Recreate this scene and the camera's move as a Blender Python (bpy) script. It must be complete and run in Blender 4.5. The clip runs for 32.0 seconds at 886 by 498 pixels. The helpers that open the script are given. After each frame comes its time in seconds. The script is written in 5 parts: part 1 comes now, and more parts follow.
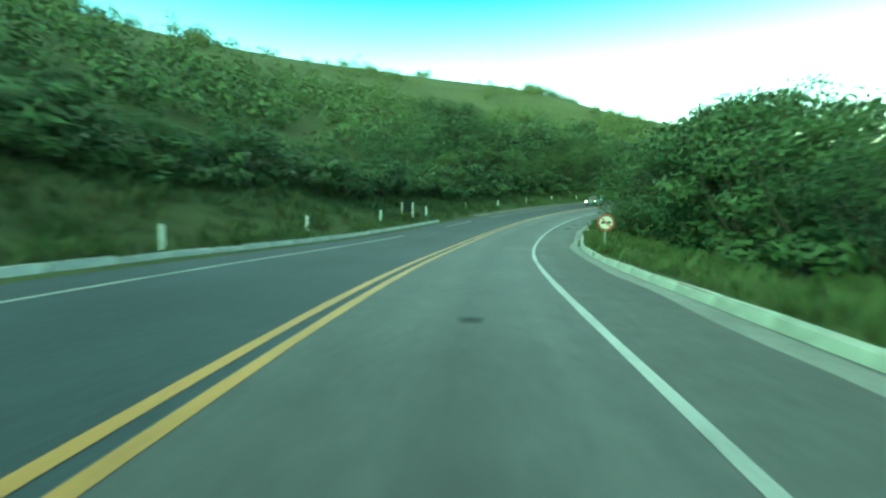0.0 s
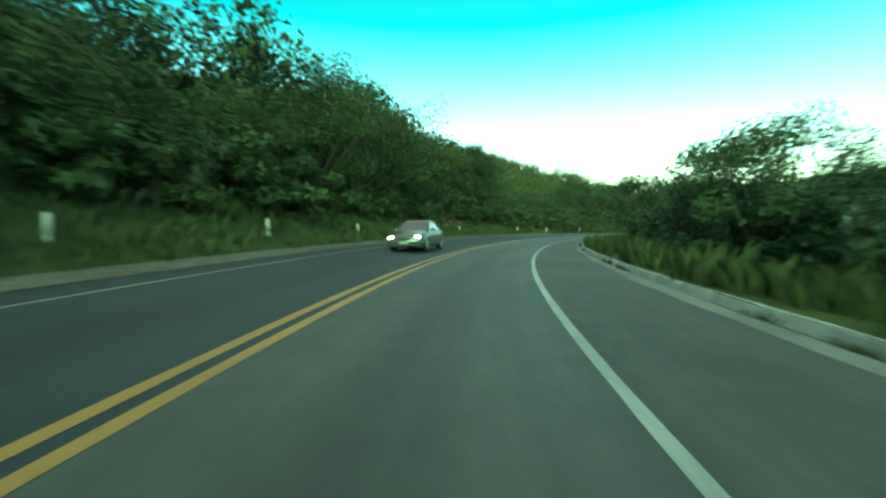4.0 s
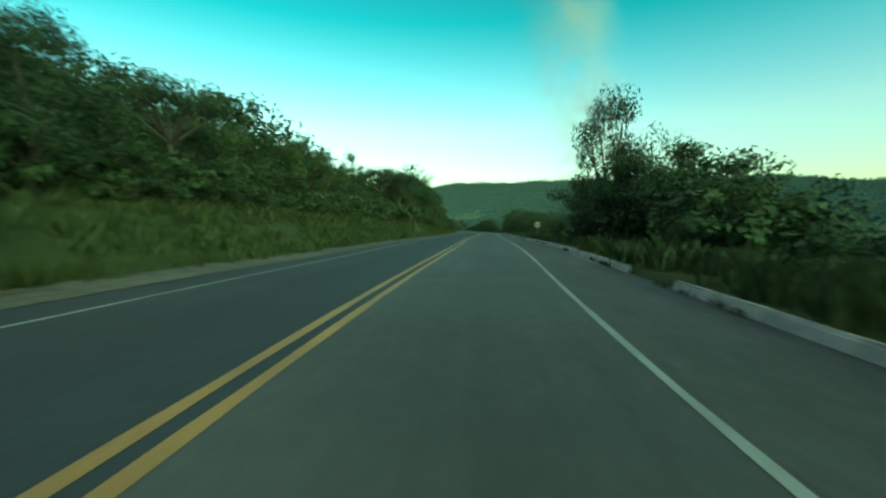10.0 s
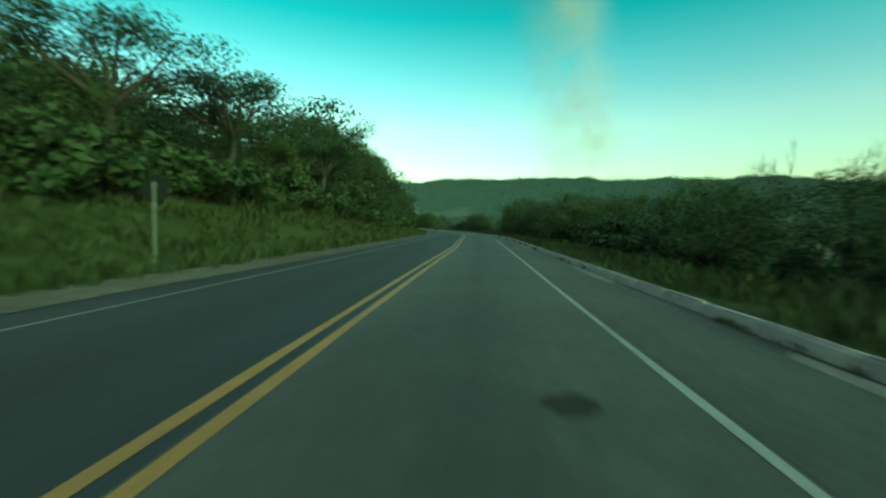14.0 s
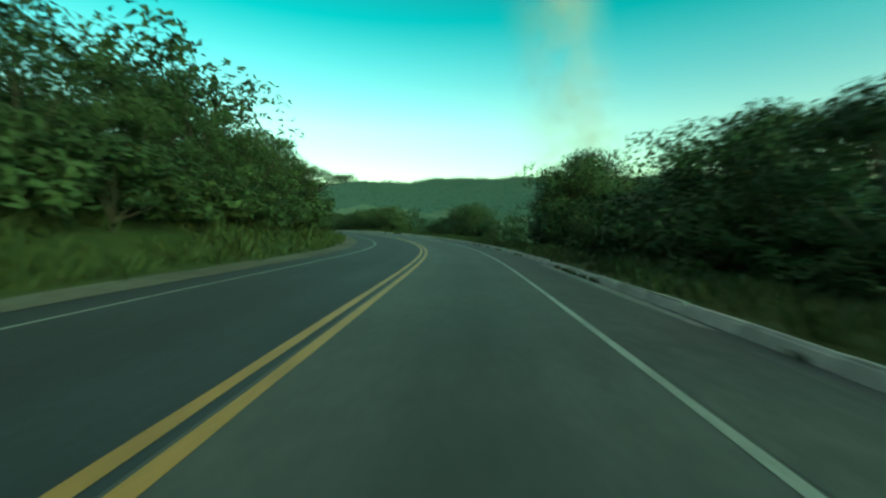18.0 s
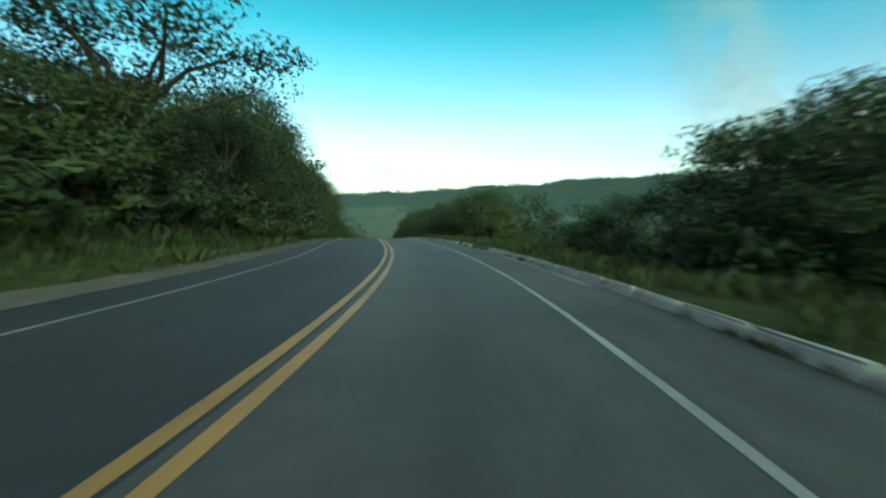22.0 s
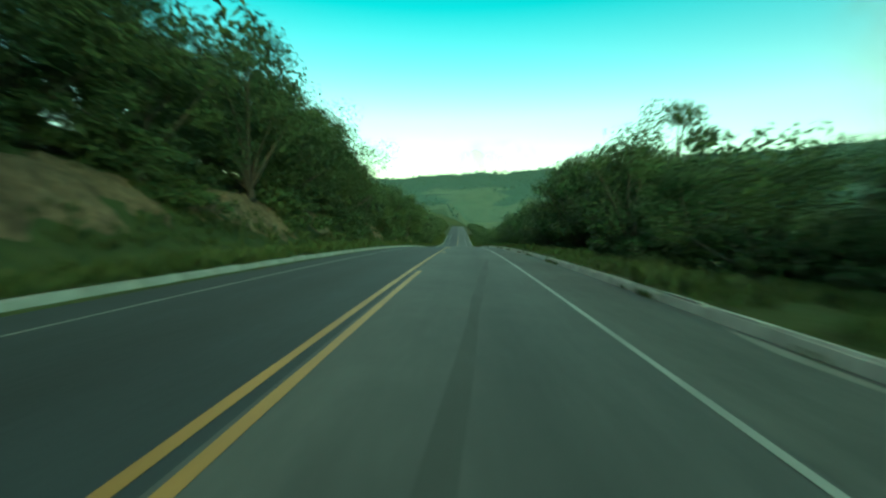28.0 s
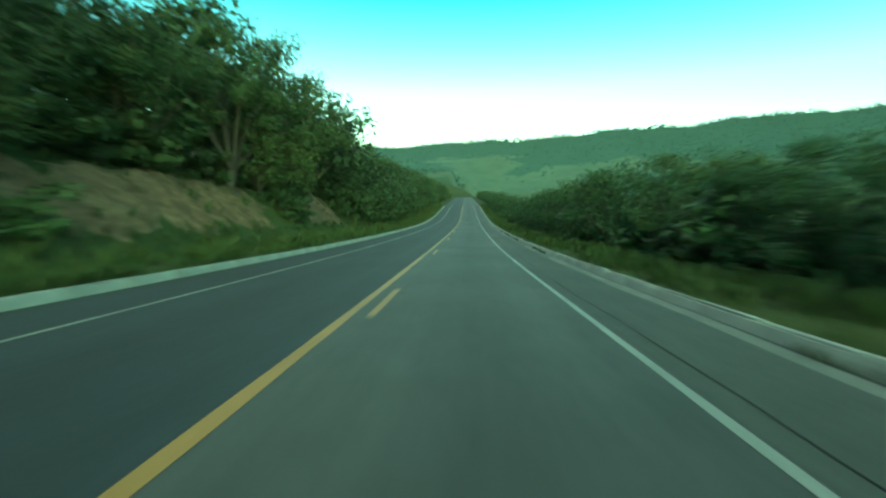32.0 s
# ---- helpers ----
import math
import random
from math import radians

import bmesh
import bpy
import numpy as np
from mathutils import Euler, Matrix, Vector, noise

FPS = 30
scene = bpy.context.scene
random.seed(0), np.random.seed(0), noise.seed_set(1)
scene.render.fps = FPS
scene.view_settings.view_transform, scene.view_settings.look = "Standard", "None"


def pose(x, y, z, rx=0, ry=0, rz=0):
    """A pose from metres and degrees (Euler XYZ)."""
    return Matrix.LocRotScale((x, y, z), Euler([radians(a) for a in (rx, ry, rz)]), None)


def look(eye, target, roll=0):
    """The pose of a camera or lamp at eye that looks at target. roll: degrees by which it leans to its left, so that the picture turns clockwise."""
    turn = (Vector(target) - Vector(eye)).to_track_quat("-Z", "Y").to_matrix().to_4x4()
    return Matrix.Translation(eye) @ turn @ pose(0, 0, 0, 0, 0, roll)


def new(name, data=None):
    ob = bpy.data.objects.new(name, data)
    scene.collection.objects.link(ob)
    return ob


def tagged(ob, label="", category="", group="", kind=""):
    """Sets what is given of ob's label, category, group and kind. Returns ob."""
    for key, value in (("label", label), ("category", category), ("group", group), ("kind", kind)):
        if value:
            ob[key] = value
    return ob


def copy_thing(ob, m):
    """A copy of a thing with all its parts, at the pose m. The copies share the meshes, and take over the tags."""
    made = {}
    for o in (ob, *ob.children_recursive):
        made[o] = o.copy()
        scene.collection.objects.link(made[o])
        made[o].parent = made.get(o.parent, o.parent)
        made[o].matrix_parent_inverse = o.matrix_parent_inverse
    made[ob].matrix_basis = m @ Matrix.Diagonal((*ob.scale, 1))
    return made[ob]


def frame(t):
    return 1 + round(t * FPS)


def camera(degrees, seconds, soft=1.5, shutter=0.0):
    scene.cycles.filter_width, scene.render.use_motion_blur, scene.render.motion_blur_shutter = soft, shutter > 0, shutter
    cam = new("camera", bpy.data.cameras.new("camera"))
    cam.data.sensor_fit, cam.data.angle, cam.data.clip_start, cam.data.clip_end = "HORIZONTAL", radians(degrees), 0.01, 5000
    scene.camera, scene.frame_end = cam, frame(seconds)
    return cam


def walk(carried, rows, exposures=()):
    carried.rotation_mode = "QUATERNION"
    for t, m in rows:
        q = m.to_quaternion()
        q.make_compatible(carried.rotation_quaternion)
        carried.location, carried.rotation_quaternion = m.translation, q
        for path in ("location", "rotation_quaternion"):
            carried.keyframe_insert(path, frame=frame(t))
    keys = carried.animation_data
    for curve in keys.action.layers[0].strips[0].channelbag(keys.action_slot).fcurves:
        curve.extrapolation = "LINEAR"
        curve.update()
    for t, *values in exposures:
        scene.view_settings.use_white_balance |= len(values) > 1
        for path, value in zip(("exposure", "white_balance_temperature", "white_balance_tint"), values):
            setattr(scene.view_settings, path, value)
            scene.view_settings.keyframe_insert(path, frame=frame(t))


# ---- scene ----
PATH = [
    (0.0, 0.00, 0.00, 1.32, 0.05, -7.19, 0.30),
    (0.5, 0.55, 6.47, 0.85, -4.11, -7.02, 0.07),
    (1.0, 1.54, 12.91, 0.48, -7.51, -6.60, -0.14),
    (1.5, 2.85, 19.33, 0.22, -9.72, -5.01, 0.21),
    (2.0, 4.44, 25.73, 0.06, -12.82, -3.79, 1.41),
    (2.5, 6.46, 32.03, 0.02, -17.07, -2.40, 0.71),
    (3.0, 8.92, 38.21, 0.05, -20.61, -2.26, 0.45),
    (3.5, 11.77, 44.28, 0.14, -24.03, -1.94, 0.31),
    (4.0, 14.99, 50.19, 0.26, -27.36, -1.76, 0.24),
    (4.5, 18.56, 55.94, 0.39, -30.65, -1.68, 0.23),
    (5.0, 22.47, 61.50, 0.52, -33.96, -1.66, 0.29),
    (5.5, 26.71, 66.83, 0.66, -37.34, -2.14, 0.41),
    (6.0, 31.26, 71.90, 0.80, -40.85, -1.53, 0.14),
    (6.5, 36.12, 76.67, 0.94, -44.53, -1.65, -0.35),
    (7.0, 41.22, 81.11, 1.06, -47.76, -1.86, -1.08),
    (7.5, 46.53, 85.20, 1.18, -51.28, -1.88, -1.16),
    (8.0, 52.02, 88.89, 1.29, -55.34, -1.86, -0.94),
    (8.5, 57.66, 92.15, 1.41, -58.83, -1.60, -1.33),
    (9.0, 63.36, 94.99, 1.54, -62.48, -1.80, -0.95),
    (9.5, 69.04, 97.44, 1.67, -65.15, -1.85, -0.33),
    (10.0, 74.61, 99.55, 1.80, -67.59, -2.14, -0.14),
    (10.5, 80.06, 101.36, 1.93, -69.94, -1.37, 0.53),
    (11.0, 85.43, 102.97, 2.05, -70.82, -1.55, 0.84),
    (11.5, 90.77, 104.52, 2.16, -71.00, -1.86, 0.80),
    (12.0, 96.10, 106.07, 2.25, -71.03, -2.18, 0.31),
    (12.5, 101.43, 107.61, 2.32, -70.98, -2.40, 0.79),
    (13.0, 106.79, 109.19, 2.38, -70.43, -2.01, 0.54),
    (13.5, 112.23, 110.88, 2.43, -69.45, -2.24, 1.06),
    (14.0, 117.78, 112.67, 2.47, -69.08, -2.49, 0.68),
    (14.5, 123.49, 114.53, 2.50, -69.29, -2.50, 0.49),
    (15.0, 129.37, 116.40, 2.54, -69.92, -2.47, 0.42),
    (15.5, 135.45, 118.23, 2.58, -70.81, -2.61, 0.45),
    (16.0, 141.70, 120.00, 2.63, -71.78, -2.65, 0.53),
    (16.5, 148.08, 121.76, 2.69, -71.73, -1.90, 0.34),
    (17.0, 154.49, 123.54, 2.75, -71.50, -2.12, 0.37),
    (17.5, 160.83, 125.34, 2.80, -71.06, -2.34, 0.41),
    (18.0, 167.00, 127.17, 2.83, -70.09, -2.32, 0.06),
    (18.5, 172.96, 129.05, 2.84, -69.26, -2.42, 0.61),
    (19.0, 178.71, 130.93, 2.84, -68.87, -2.70, 0.27),
    (19.5, 184.30, 132.84, 2.84, -67.54, -2.72, -0.23),
    (20.0, 189.74, 134.85, 2.85, -66.21, -2.80, -0.12),
    (20.5, 195.03, 136.98, 2.87, -64.09, -2.27, 0.90),
    (21.0, 200.09, 139.32, 2.92, -60.57, -1.81, 0.79),
    (21.5, 204.93, 141.91, 3.01, -57.41, -2.12, 0.33),
    (22.0, 209.57, 144.77, 3.11, -53.54, -1.66, -0.23),
    (22.5, 213.99, 147.93, 3.23, -49.75, -1.54, 0.35),
    (23.0, 218.26, 151.37, 3.36, -46.91, -1.02, 0.77),
    (23.5, 222.43, 155.06, 3.50, -44.61, -1.10, 1.11),
    (24.0, 226.62, 159.01, 3.63, -43.21, -1.35, 1.33),
    (24.5, 230.95, 163.26, 3.77, -42.25, -1.45, 1.35),
    (25.0, 235.48, 167.84, 3.90, -41.52, -1.12, 0.86),
    (25.5, 240.31, 172.79, 4.02, -41.39, -1.21, 0.75),
    (26.0, 245.57, 178.21, 4.10, -41.23, -2.43, 0.45),
    (26.5, 251.32, 184.17, 4.13, -41.09, -2.74, 0.26),
    (27.0, 257.60, 190.69, 4.12, -41.05, -3.02, 0.14),
    (27.5, 264.42, 197.77, 4.06, -41.15, -2.64, 0.06),
    (28.0, 271.76, 205.35, 3.93, -41.40, -3.70, 0.10),
    (28.5, 279.56, 213.34, 3.71, -41.53, -4.44, 0.39),
    (29.0, 287.69, 221.60, 3.38, -41.81, -4.62, 0.79),
    (29.5, 295.98, 230.04, 2.95, -41.47, -5.34, 0.18),
    (30.0, 304.28, 238.61, 2.40, -40.99, -6.31, -0.03),
    (30.5, 312.54, 247.28, 1.77, -40.55, -6.96, -0.28),
    (31.0, 320.78, 256.02, 1.07, -40.45, -6.31, -0.25),
    (31.5, 329.02, 264.79, 0.30, -40.40, -6.52, -0.15),
    (32.0, 337.28, 273.57, -0.51, -40.44, -6.93, -0.04),
]

cam = camera(90.0, 32.0, soft=2.3, shutter=0.55)


def rig(x, y, z, yaw, pitch, roll):
    return pose(x, y, z, 90 + pitch, 0, yaw) @ pose(0, 0, 0, 0, 0, roll)


walk(cam, [(r[0], rig(*r[1:])) for r in PATH], exposures=[
    (0.0, 2.53, 6050, -6), (1.0, 2.41, 6250, -4), (2.0, 2.16, 6430, 0), (3.5, 1.82, 6500, 0), (6.0, 1.1, 6500, 3), (8.0, 0.85, 6800, -1), (9.3, 0.9, 6800, -1), (10.3, 1.06, 6400, 8), (12.0, 1.05, 6400, 8), (13.0, 0.93, 6750, 0),
    (16.0, 0.95, 6600, 0), (19.0, 1.0, 6600, -2), (20.5, 1.05, 6300, 24), (21.2, 1.1, 6350, 37), (22.5, 0.87, 6000, 34), (24.0, 0.79, 6500, 0),
    (25.5, 0.85, 6650, -2), (28.0, 1.2, 6500, 0), (30.0, 1.5, 6500, 0), (32.0, 1.65, 6250, -4)])

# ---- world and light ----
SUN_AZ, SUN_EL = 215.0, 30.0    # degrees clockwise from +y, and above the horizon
LAMP_AZ = 15.0    # sun lamp's own azimuth, apart from the sky's sun, balancing the banks' brightness
world = bpy.data.worlds.new("dusk_sky")
scene.world = world
world.use_nodes = True
wn, wl = world.node_tree.nodes, world.node_tree.links
sky = wn.new("ShaderNodeTexSky")
sky.sky_type, sky.sun_disc = 'NISHITA', False
sky.sun_elevation, sky.sun_rotation = radians(SUN_EL), radians(SUN_AZ)
sky.air_density, sky.dust_density, sky.ozone_density = 1.3, 1.0, 1.5
scale = wn.new("ShaderNodeMixRGB")
scale.blend_type, scale.inputs[0].default_value = 'MULTIPLY', 1.0
scale.inputs[2].default_value = (0.098, 0.135, 0.106, 1)
deep = wn.new("ShaderNodeGamma")
deep.inputs[1].default_value = 1.7
wl.new(sky.outputs[0], scale.inputs[1])
wl.new(scale.outputs[0], deep.inputs[0])
# ramp: pale low down, teal higher up, reddened overhead to warm the road's light
where, height, shade, tint = wn.new("ShaderNodeTexCoord"), wn.new("ShaderNodeSeparateXYZ"), wn.new("ShaderNodeValToRGB"), wn.new("ShaderNodeMixRGB")
wl.new(where.outputs["Generated"], height.inputs[0])
wl.new(height.outputs["Z"], shade.inputs[0])
steps = shade.color_ramp.elements
steps[0].position, steps[0].color = 0.0, (0.70, 0.46, 0.490, 1)
steps[1].position, steps[1].color = 1.0, (0.68, 0.29, 0.257, 1)
for at, colour in ((0.22, (0.70, 0.46, 0.418)), (0.31, (0.38, 0.42, 0.361)), (0.42, (0.05, 0.41, 0.314)), (0.50, (0.08, 0.38, 0.294)), (0.60, (0.64, 0.30, 0.266))):
    steps.new(at).color = (*colour, 1)
tint.blend_type, tint.inputs[0].default_value = 'MULTIPLY', 1.0
wl.new(deep.outputs[0], tint.inputs[1])
wl.new(shade.outputs[0], tint.inputs[2])
wl.new(tint.outputs[0], wn["Background"].inputs[0])
wn["Background"].inputs[1].default_value = 4.0

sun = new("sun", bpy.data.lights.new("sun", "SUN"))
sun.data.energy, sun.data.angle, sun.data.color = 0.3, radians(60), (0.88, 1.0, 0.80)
sun.matrix_world = look((0, 0, 0), (-math.sin(radians(LAMP_AZ)), -math.cos(radians(LAMP_AZ)), -math.tan(radians(38))))


# ---- materials ----
def material(name, rough=0.8, metal=0.0):
    m = bpy.data.materials.new(name)
    m.use_nodes = True
    b = m.node_tree.nodes["Principled BSDF"]
    b.inputs["Roughness"].default_value, b.inputs["Metallic"].default_value = rough, metal
    if rough > 0.9:
        b.inputs["Specular IOR Level"].default_value = 0.12
    return m, m.node_tree.nodes, m.node_tree.links, b


def speckled(name, lo, hi, scale, rough=0.8, coarse=0.08, bump=0.2, by_object=0.0, by_island=0.0, metal=0.0):
    """A surface whose colour wanders between lo and hi at two scales, with fine relief."""
    m, n, l, b = material(name, rough, metal)
    co = n.new("ShaderNodeTexCoord")
    fine, wide = n.new("ShaderNodeTexNoise"), n.new("ShaderNodeTexNoise")
    fine.inputs["Scale"].default_value, fine.inputs["Detail"].default_value = scale, 5
    wide.inputs["Scale"].default_value, wide.inputs["Detail"].default_value = scale * coarse, 3
    l.new(co.outputs["Object"], fine.inputs["Vector"])
    l.new(co.outputs["Object"], wide.inputs["Vector"])
    add = n.new("ShaderNodeMath")
    add.operation = 'ADD'
    l.new(fine.outputs["Fac"], add.inputs[0])
    l.new(wide.outputs["Fac"], add.inputs[1])
    last = add.outputs[0]
    for amount, node, out in ((by_object, "ShaderNodeObjectInfo", "Random"), (by_island, "ShaderNodeNewGeometry", "Random Per Island")):
        if amount:
            src, mul = n.new(node), n.new("ShaderNodeMath")
            mul.operation = 'MULTIPLY_ADD'
            l.new(src.outputs[out], mul.inputs[0])
            mul.inputs[1].default_value = amount
            l.new(last, mul.inputs[2])
            last = mul.outputs[0]
    top = 1.35 + by_object + by_island
    rng = n.new("ShaderNodeMapRange")
    rng.inputs["From Min"].default_value, rng.inputs["From Max"].default_value = 0.65, top
    l.new(last, rng.inputs["Value"])
    mix = n.new("ShaderNodeMixRGB")
    mix.inputs[1].default_value, mix.inputs[2].default_value = (*lo, 1), (*hi, 1)
    l.new(rng.outputs[0], mix.inputs[0])
    l.new(mix.outputs[0], b.inputs["Base Color"])
    if bump:
        bm_ = n.new("ShaderNodeBump")
        bm_.inputs["Strength"].default_value = bump
        bm_.inputs["Distance"].default_value = 0.4 / scale
        l.new(fine.outputs["Fac"], bm_.inputs["Height"])
        l.new(bm_.outputs[0], b.inputs["Normal"])
    return m


def paved(name, lo, hi, scale, rough):
    """Asphalt: grain and mottling, wear that runs along the lanes, and a darkened mid-lane band."""
    m = speckled(name, lo, hi, scale, rough, 0.03, 0.35)
    n, l = m.node_tree.nodes, m.node_tree.links
    b = n["Principled BSDF"]
    base = b.inputs["Base Color"].links[0].from_socket
    uv = n.new("ShaderNodeUVMap")
    last = base
    for sx, sy, low, high in ((1.5, 0.035, 0.82, 1.16), (0.35, 0.28, 0.82, 1.16), (2.6, 2.2, 0.88, 1.1)):
        mp, no, rng_, mul = n.new("ShaderNodeMapping"), n.new("ShaderNodeTexNoise"), n.new("ShaderNodeMapRange"), n.new("ShaderNodeMixRGB")
        mp.inputs["Scale"].default_value = (sx, sy, 1)
        no.inputs["Scale"].default_value, no.inputs["Detail"].default_value = 1.0, 3
        rng_.inputs["From Min"].default_value, rng_.inputs["From Max"].default_value = 0.3, 0.7
        rng_.inputs["To Min"].default_value, rng_.inputs["To Max"].default_value = low, high
        mul.blend_type, mul.inputs[0].default_value = 'MULTIPLY', 1.0
        l.new(uv.outputs[0], mp.inputs["Vector"])
        l.new(mp.outputs[0], no.inputs["Vector"])
        l.new(no.outputs["Fac"], rng_.inputs["Value"])
        l.new(last, mul.inputs[1])
        l.new(rng_.outputs[0], mul.inputs[2])
        last = mul.outputs[0]
    # mid-lane band: oil wear, plus windscreen reflection and vignette put into the colour
    sep = n.new("ShaderNodeSeparateXYZ")
    l.new(uv.outputs[0], sep.inputs[0])
    value = sep.outputs["X"]
    for kind, arg in (('ABSOLUTE', 0.0), ('SUBTRACT', 1.85), ('ABSOLUTE', 0.0)):
        step = n.new("ShaderNodeMath")
        step.operation = kind
        step.inputs[1].default_value = arg
        l.new(value, step.inputs[0])
        value = step.outputs[0]
    band, mul = n.new("ShaderNodeMapRange"), n.new("ShaderNodeMixRGB")
    band.interpolation_type = 'SMOOTHSTEP'
    band.inputs["From Min"].default_value, band.inputs["From Max"].default_value = 0.1, 1.0
    band.inputs["To Min"].default_value, band.inputs["To Max"].default_value = 0.80, 1.08
    mul.blend_type, mul.inputs[0].default_value = 'MULTIPLY', 1.0
    l.new(value, band.inputs["Value"])
    l.new(last, mul.inputs[1])
    l.new(band.outputs[0], mul.inputs[2])
    l.new(mul.outputs[0], b.inputs["Base Color"])
    return m


def leafy(name, lo, hi, by_object=0.5, by_island=0.25):
    m = speckled(name, lo, hi, 3.0, 0.6, 0.1, 0, by_object, by_island)
    b = m.node_tree.nodes["Principled BSDF"]
    b.inputs["Specular IOR Level"].default_value = 0.15
    return m


# oncoming lane: darker asphalt, with darkening at the view's left edge put in
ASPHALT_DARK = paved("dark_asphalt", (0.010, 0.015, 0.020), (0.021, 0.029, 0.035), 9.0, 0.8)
ASPHALT = paved("asphalt", (0.036, 0.037, 0.037), (0.064, 0.064, 0.061), 9.0, 0.76)
SHOULDER = paved("worn_asphalt", (0.037, 0.038, 0.037), (0.068, 0.067, 0.063), 7.0, 0.85)
PATCH = speckled("old_tar", (0.024, 0.024, 0.024), (0.042, 0.042, 0.042), 8.0, 0.95, 0.1, 0.3)
STREAK = speckled("worn_tar_streak", (0.028, 0.028, 0.028), (0.052, 0.052, 0.051), 5.0, 0.85, 0.1, 0.3)
WHITE_LINE = speckled("white_road_paint", (0.15, 0.15, 0.14), (0.34, 0.34, 0.32), 14.0, 0.6, 0.05, 0.15)
YELLOW_LINE = speckled("yellow_road_paint", (0.22, 0.105, 0.021), (0.42, 0.203, 0.042), 14.0, 0.6, 0.05, 0.15)
CONCRETE = speckled("limewashed_concrete", (0.18, 0.178, 0.165), (0.39, 0.38, 0.35), 5.0, 0.9, 0.12, 0.3, 0.12)
GUTTER = speckled("gutter_concrete", (0.10, 0.098, 0.09), (0.21, 0.205, 0.19), 6.0, 0.9, 0.1, 0.3)
EARTH = speckled("red_earth", (0.085, 0.056, 0.032), (0.21, 0.138, 0.080), 2.4, 0.95, 0.25, 0.9)
DIRT = speckled("sandy_roadside_dirt", (0.085, 0.074, 0.060), (0.165, 0.145, 0.120), 2.5, 0.95, 0.1, 0.5)
TURF = speckled("grassy_ground", (0.028, 0.042, 0.014), (0.068, 0.080, 0.028), 0.9, 0.95, 0.06, 0.6)
GRASS = leafy("grass_blades", (0.026, 0.039, 0.013), (0.066, 0.077, 0.027), 0.1, 0.6)
LEAF_A = leafy("dark_leaves", (0.022, 0.042, 0.019), (0.046, 0.070, 0.031))
LEAF_B = leafy("mid_leaves", (0.027, 0.049, 0.019), (0.060, 0.086, 0.034))
LEAF_C = leafy("yellowish_leaves", (0.034, 0.056, 0.018), (0.072, 0.094, 0.034))
PASTURE = speckled("pale_hill_pasture", (0.060, 0.070, 0.036), (0.120, 0.130, 0.070), 0.05, 0.95, 0.3, 0.3)
# far woods: the teal of distant haze is put into the base colour
WOODED = speckled("far_woods_haze_tint", (0.016, 0.034, 0.024), (0.040, 0.064, 0.042), 0.12, 0.95, 0.15, 0.9)
LEAF_HILL = leafy("hillside_leaves", (0.040, 0.064, 0.024), (0.080, 0.110, 0.044), 0.1, 0.4)
# leaves made bluer in the base colour to read as hazy
LEAF_FAR = leafy("far_leaves_haze_tint", (0.018, 0.038, 0.024), (0.042, 0.068, 0.040), 0.1, 0.9)
BARK = speckled("grey_bark", (0.034, 0.028, 0.022), (0.085, 0.072, 0.057), 6.0, 0.95, 0.2, 0.6)
POST_WHITE = speckled("white_post_paint", (0.36, 0.36, 0.33), (0.60, 0.60, 0.56), 8.0, 0.6, 0.2, 0.1)
BLACK = speckled("black_paint", (0.012, 0.012, 0.012), (0.028, 0.028, 0.028), 8.0, 0.5, 0.2, 0.05)
STEEL = speckled("galvanised_steel", (0.30, 0.31, 0.31), (0.45, 0.46, 0.46), 10.0, 0.45, 0.2, 0.05, metal=0.8)
SIGN_BACK = speckled("dark_sign_back", (0.012, 0.014, 0.013), (0.026, 0.028, 0.027), 6.0, 0.95, 0.2, 0.05)
SIGN_WHITE = speckled("faded_sign_film", (0.36, 0.31, 0.29), (0.46, 0.40, 0.37), 6.0, 0.4, 0.2, 0.0)
CAR_PAINT = speckled("silver_car_paint", (0.11, 0.115, 0.115), (0.14, 0.145, 0.145), 3.0, 0.3, 0.2, 0.0, metal=0.4)
CAR_GLASS = speckled("dark_window_glass", (0.010, 0.012, 0.012), (0.016, 0.018, 0.018), 2.0, 0.08, 0.2, 0.0)
HEADLIGHT = material("lit_headlight", 0.2)[0]
HEADLIGHT.node_tree.nodes["Principled BSDF"].inputs["Emission Color"].default_value = (1.0, 0.95, 0.8, 1)
HEADLIGHT.node_tree.nodes["Principled BSDF"].inputs["Emission Strength"].default_value = 4.0
POLE = speckled("weathered_pole", (0.12, 0.125, 0.11), (0.20, 0.205, 0.18), 9.0, 0.8, 0.2, 0.1)
SIGN_RED = speckled("red_sign_film", (0.21, 0.032, 0.027), (0.29, 0.052, 0.044), 6.0, 0.4, 0.2, 0.0)


# ---- small builders ----
def mesh_of(name, verts, faces, mats, slots=None, smooth=False):
    me = bpy.data.meshes.new(name)
    me.from_pydata([tuple(v) for v in verts], [], [tuple(f) for f in faces])
    for m in mats:
        me.materials.append(m)
    if slots is not None:
        me.polygons.foreach_set("material_index", slots)
    if smooth:
        me.polygons.foreach_set("use_smooth", [True] * len(me.polygons))
    me.update()
    return me


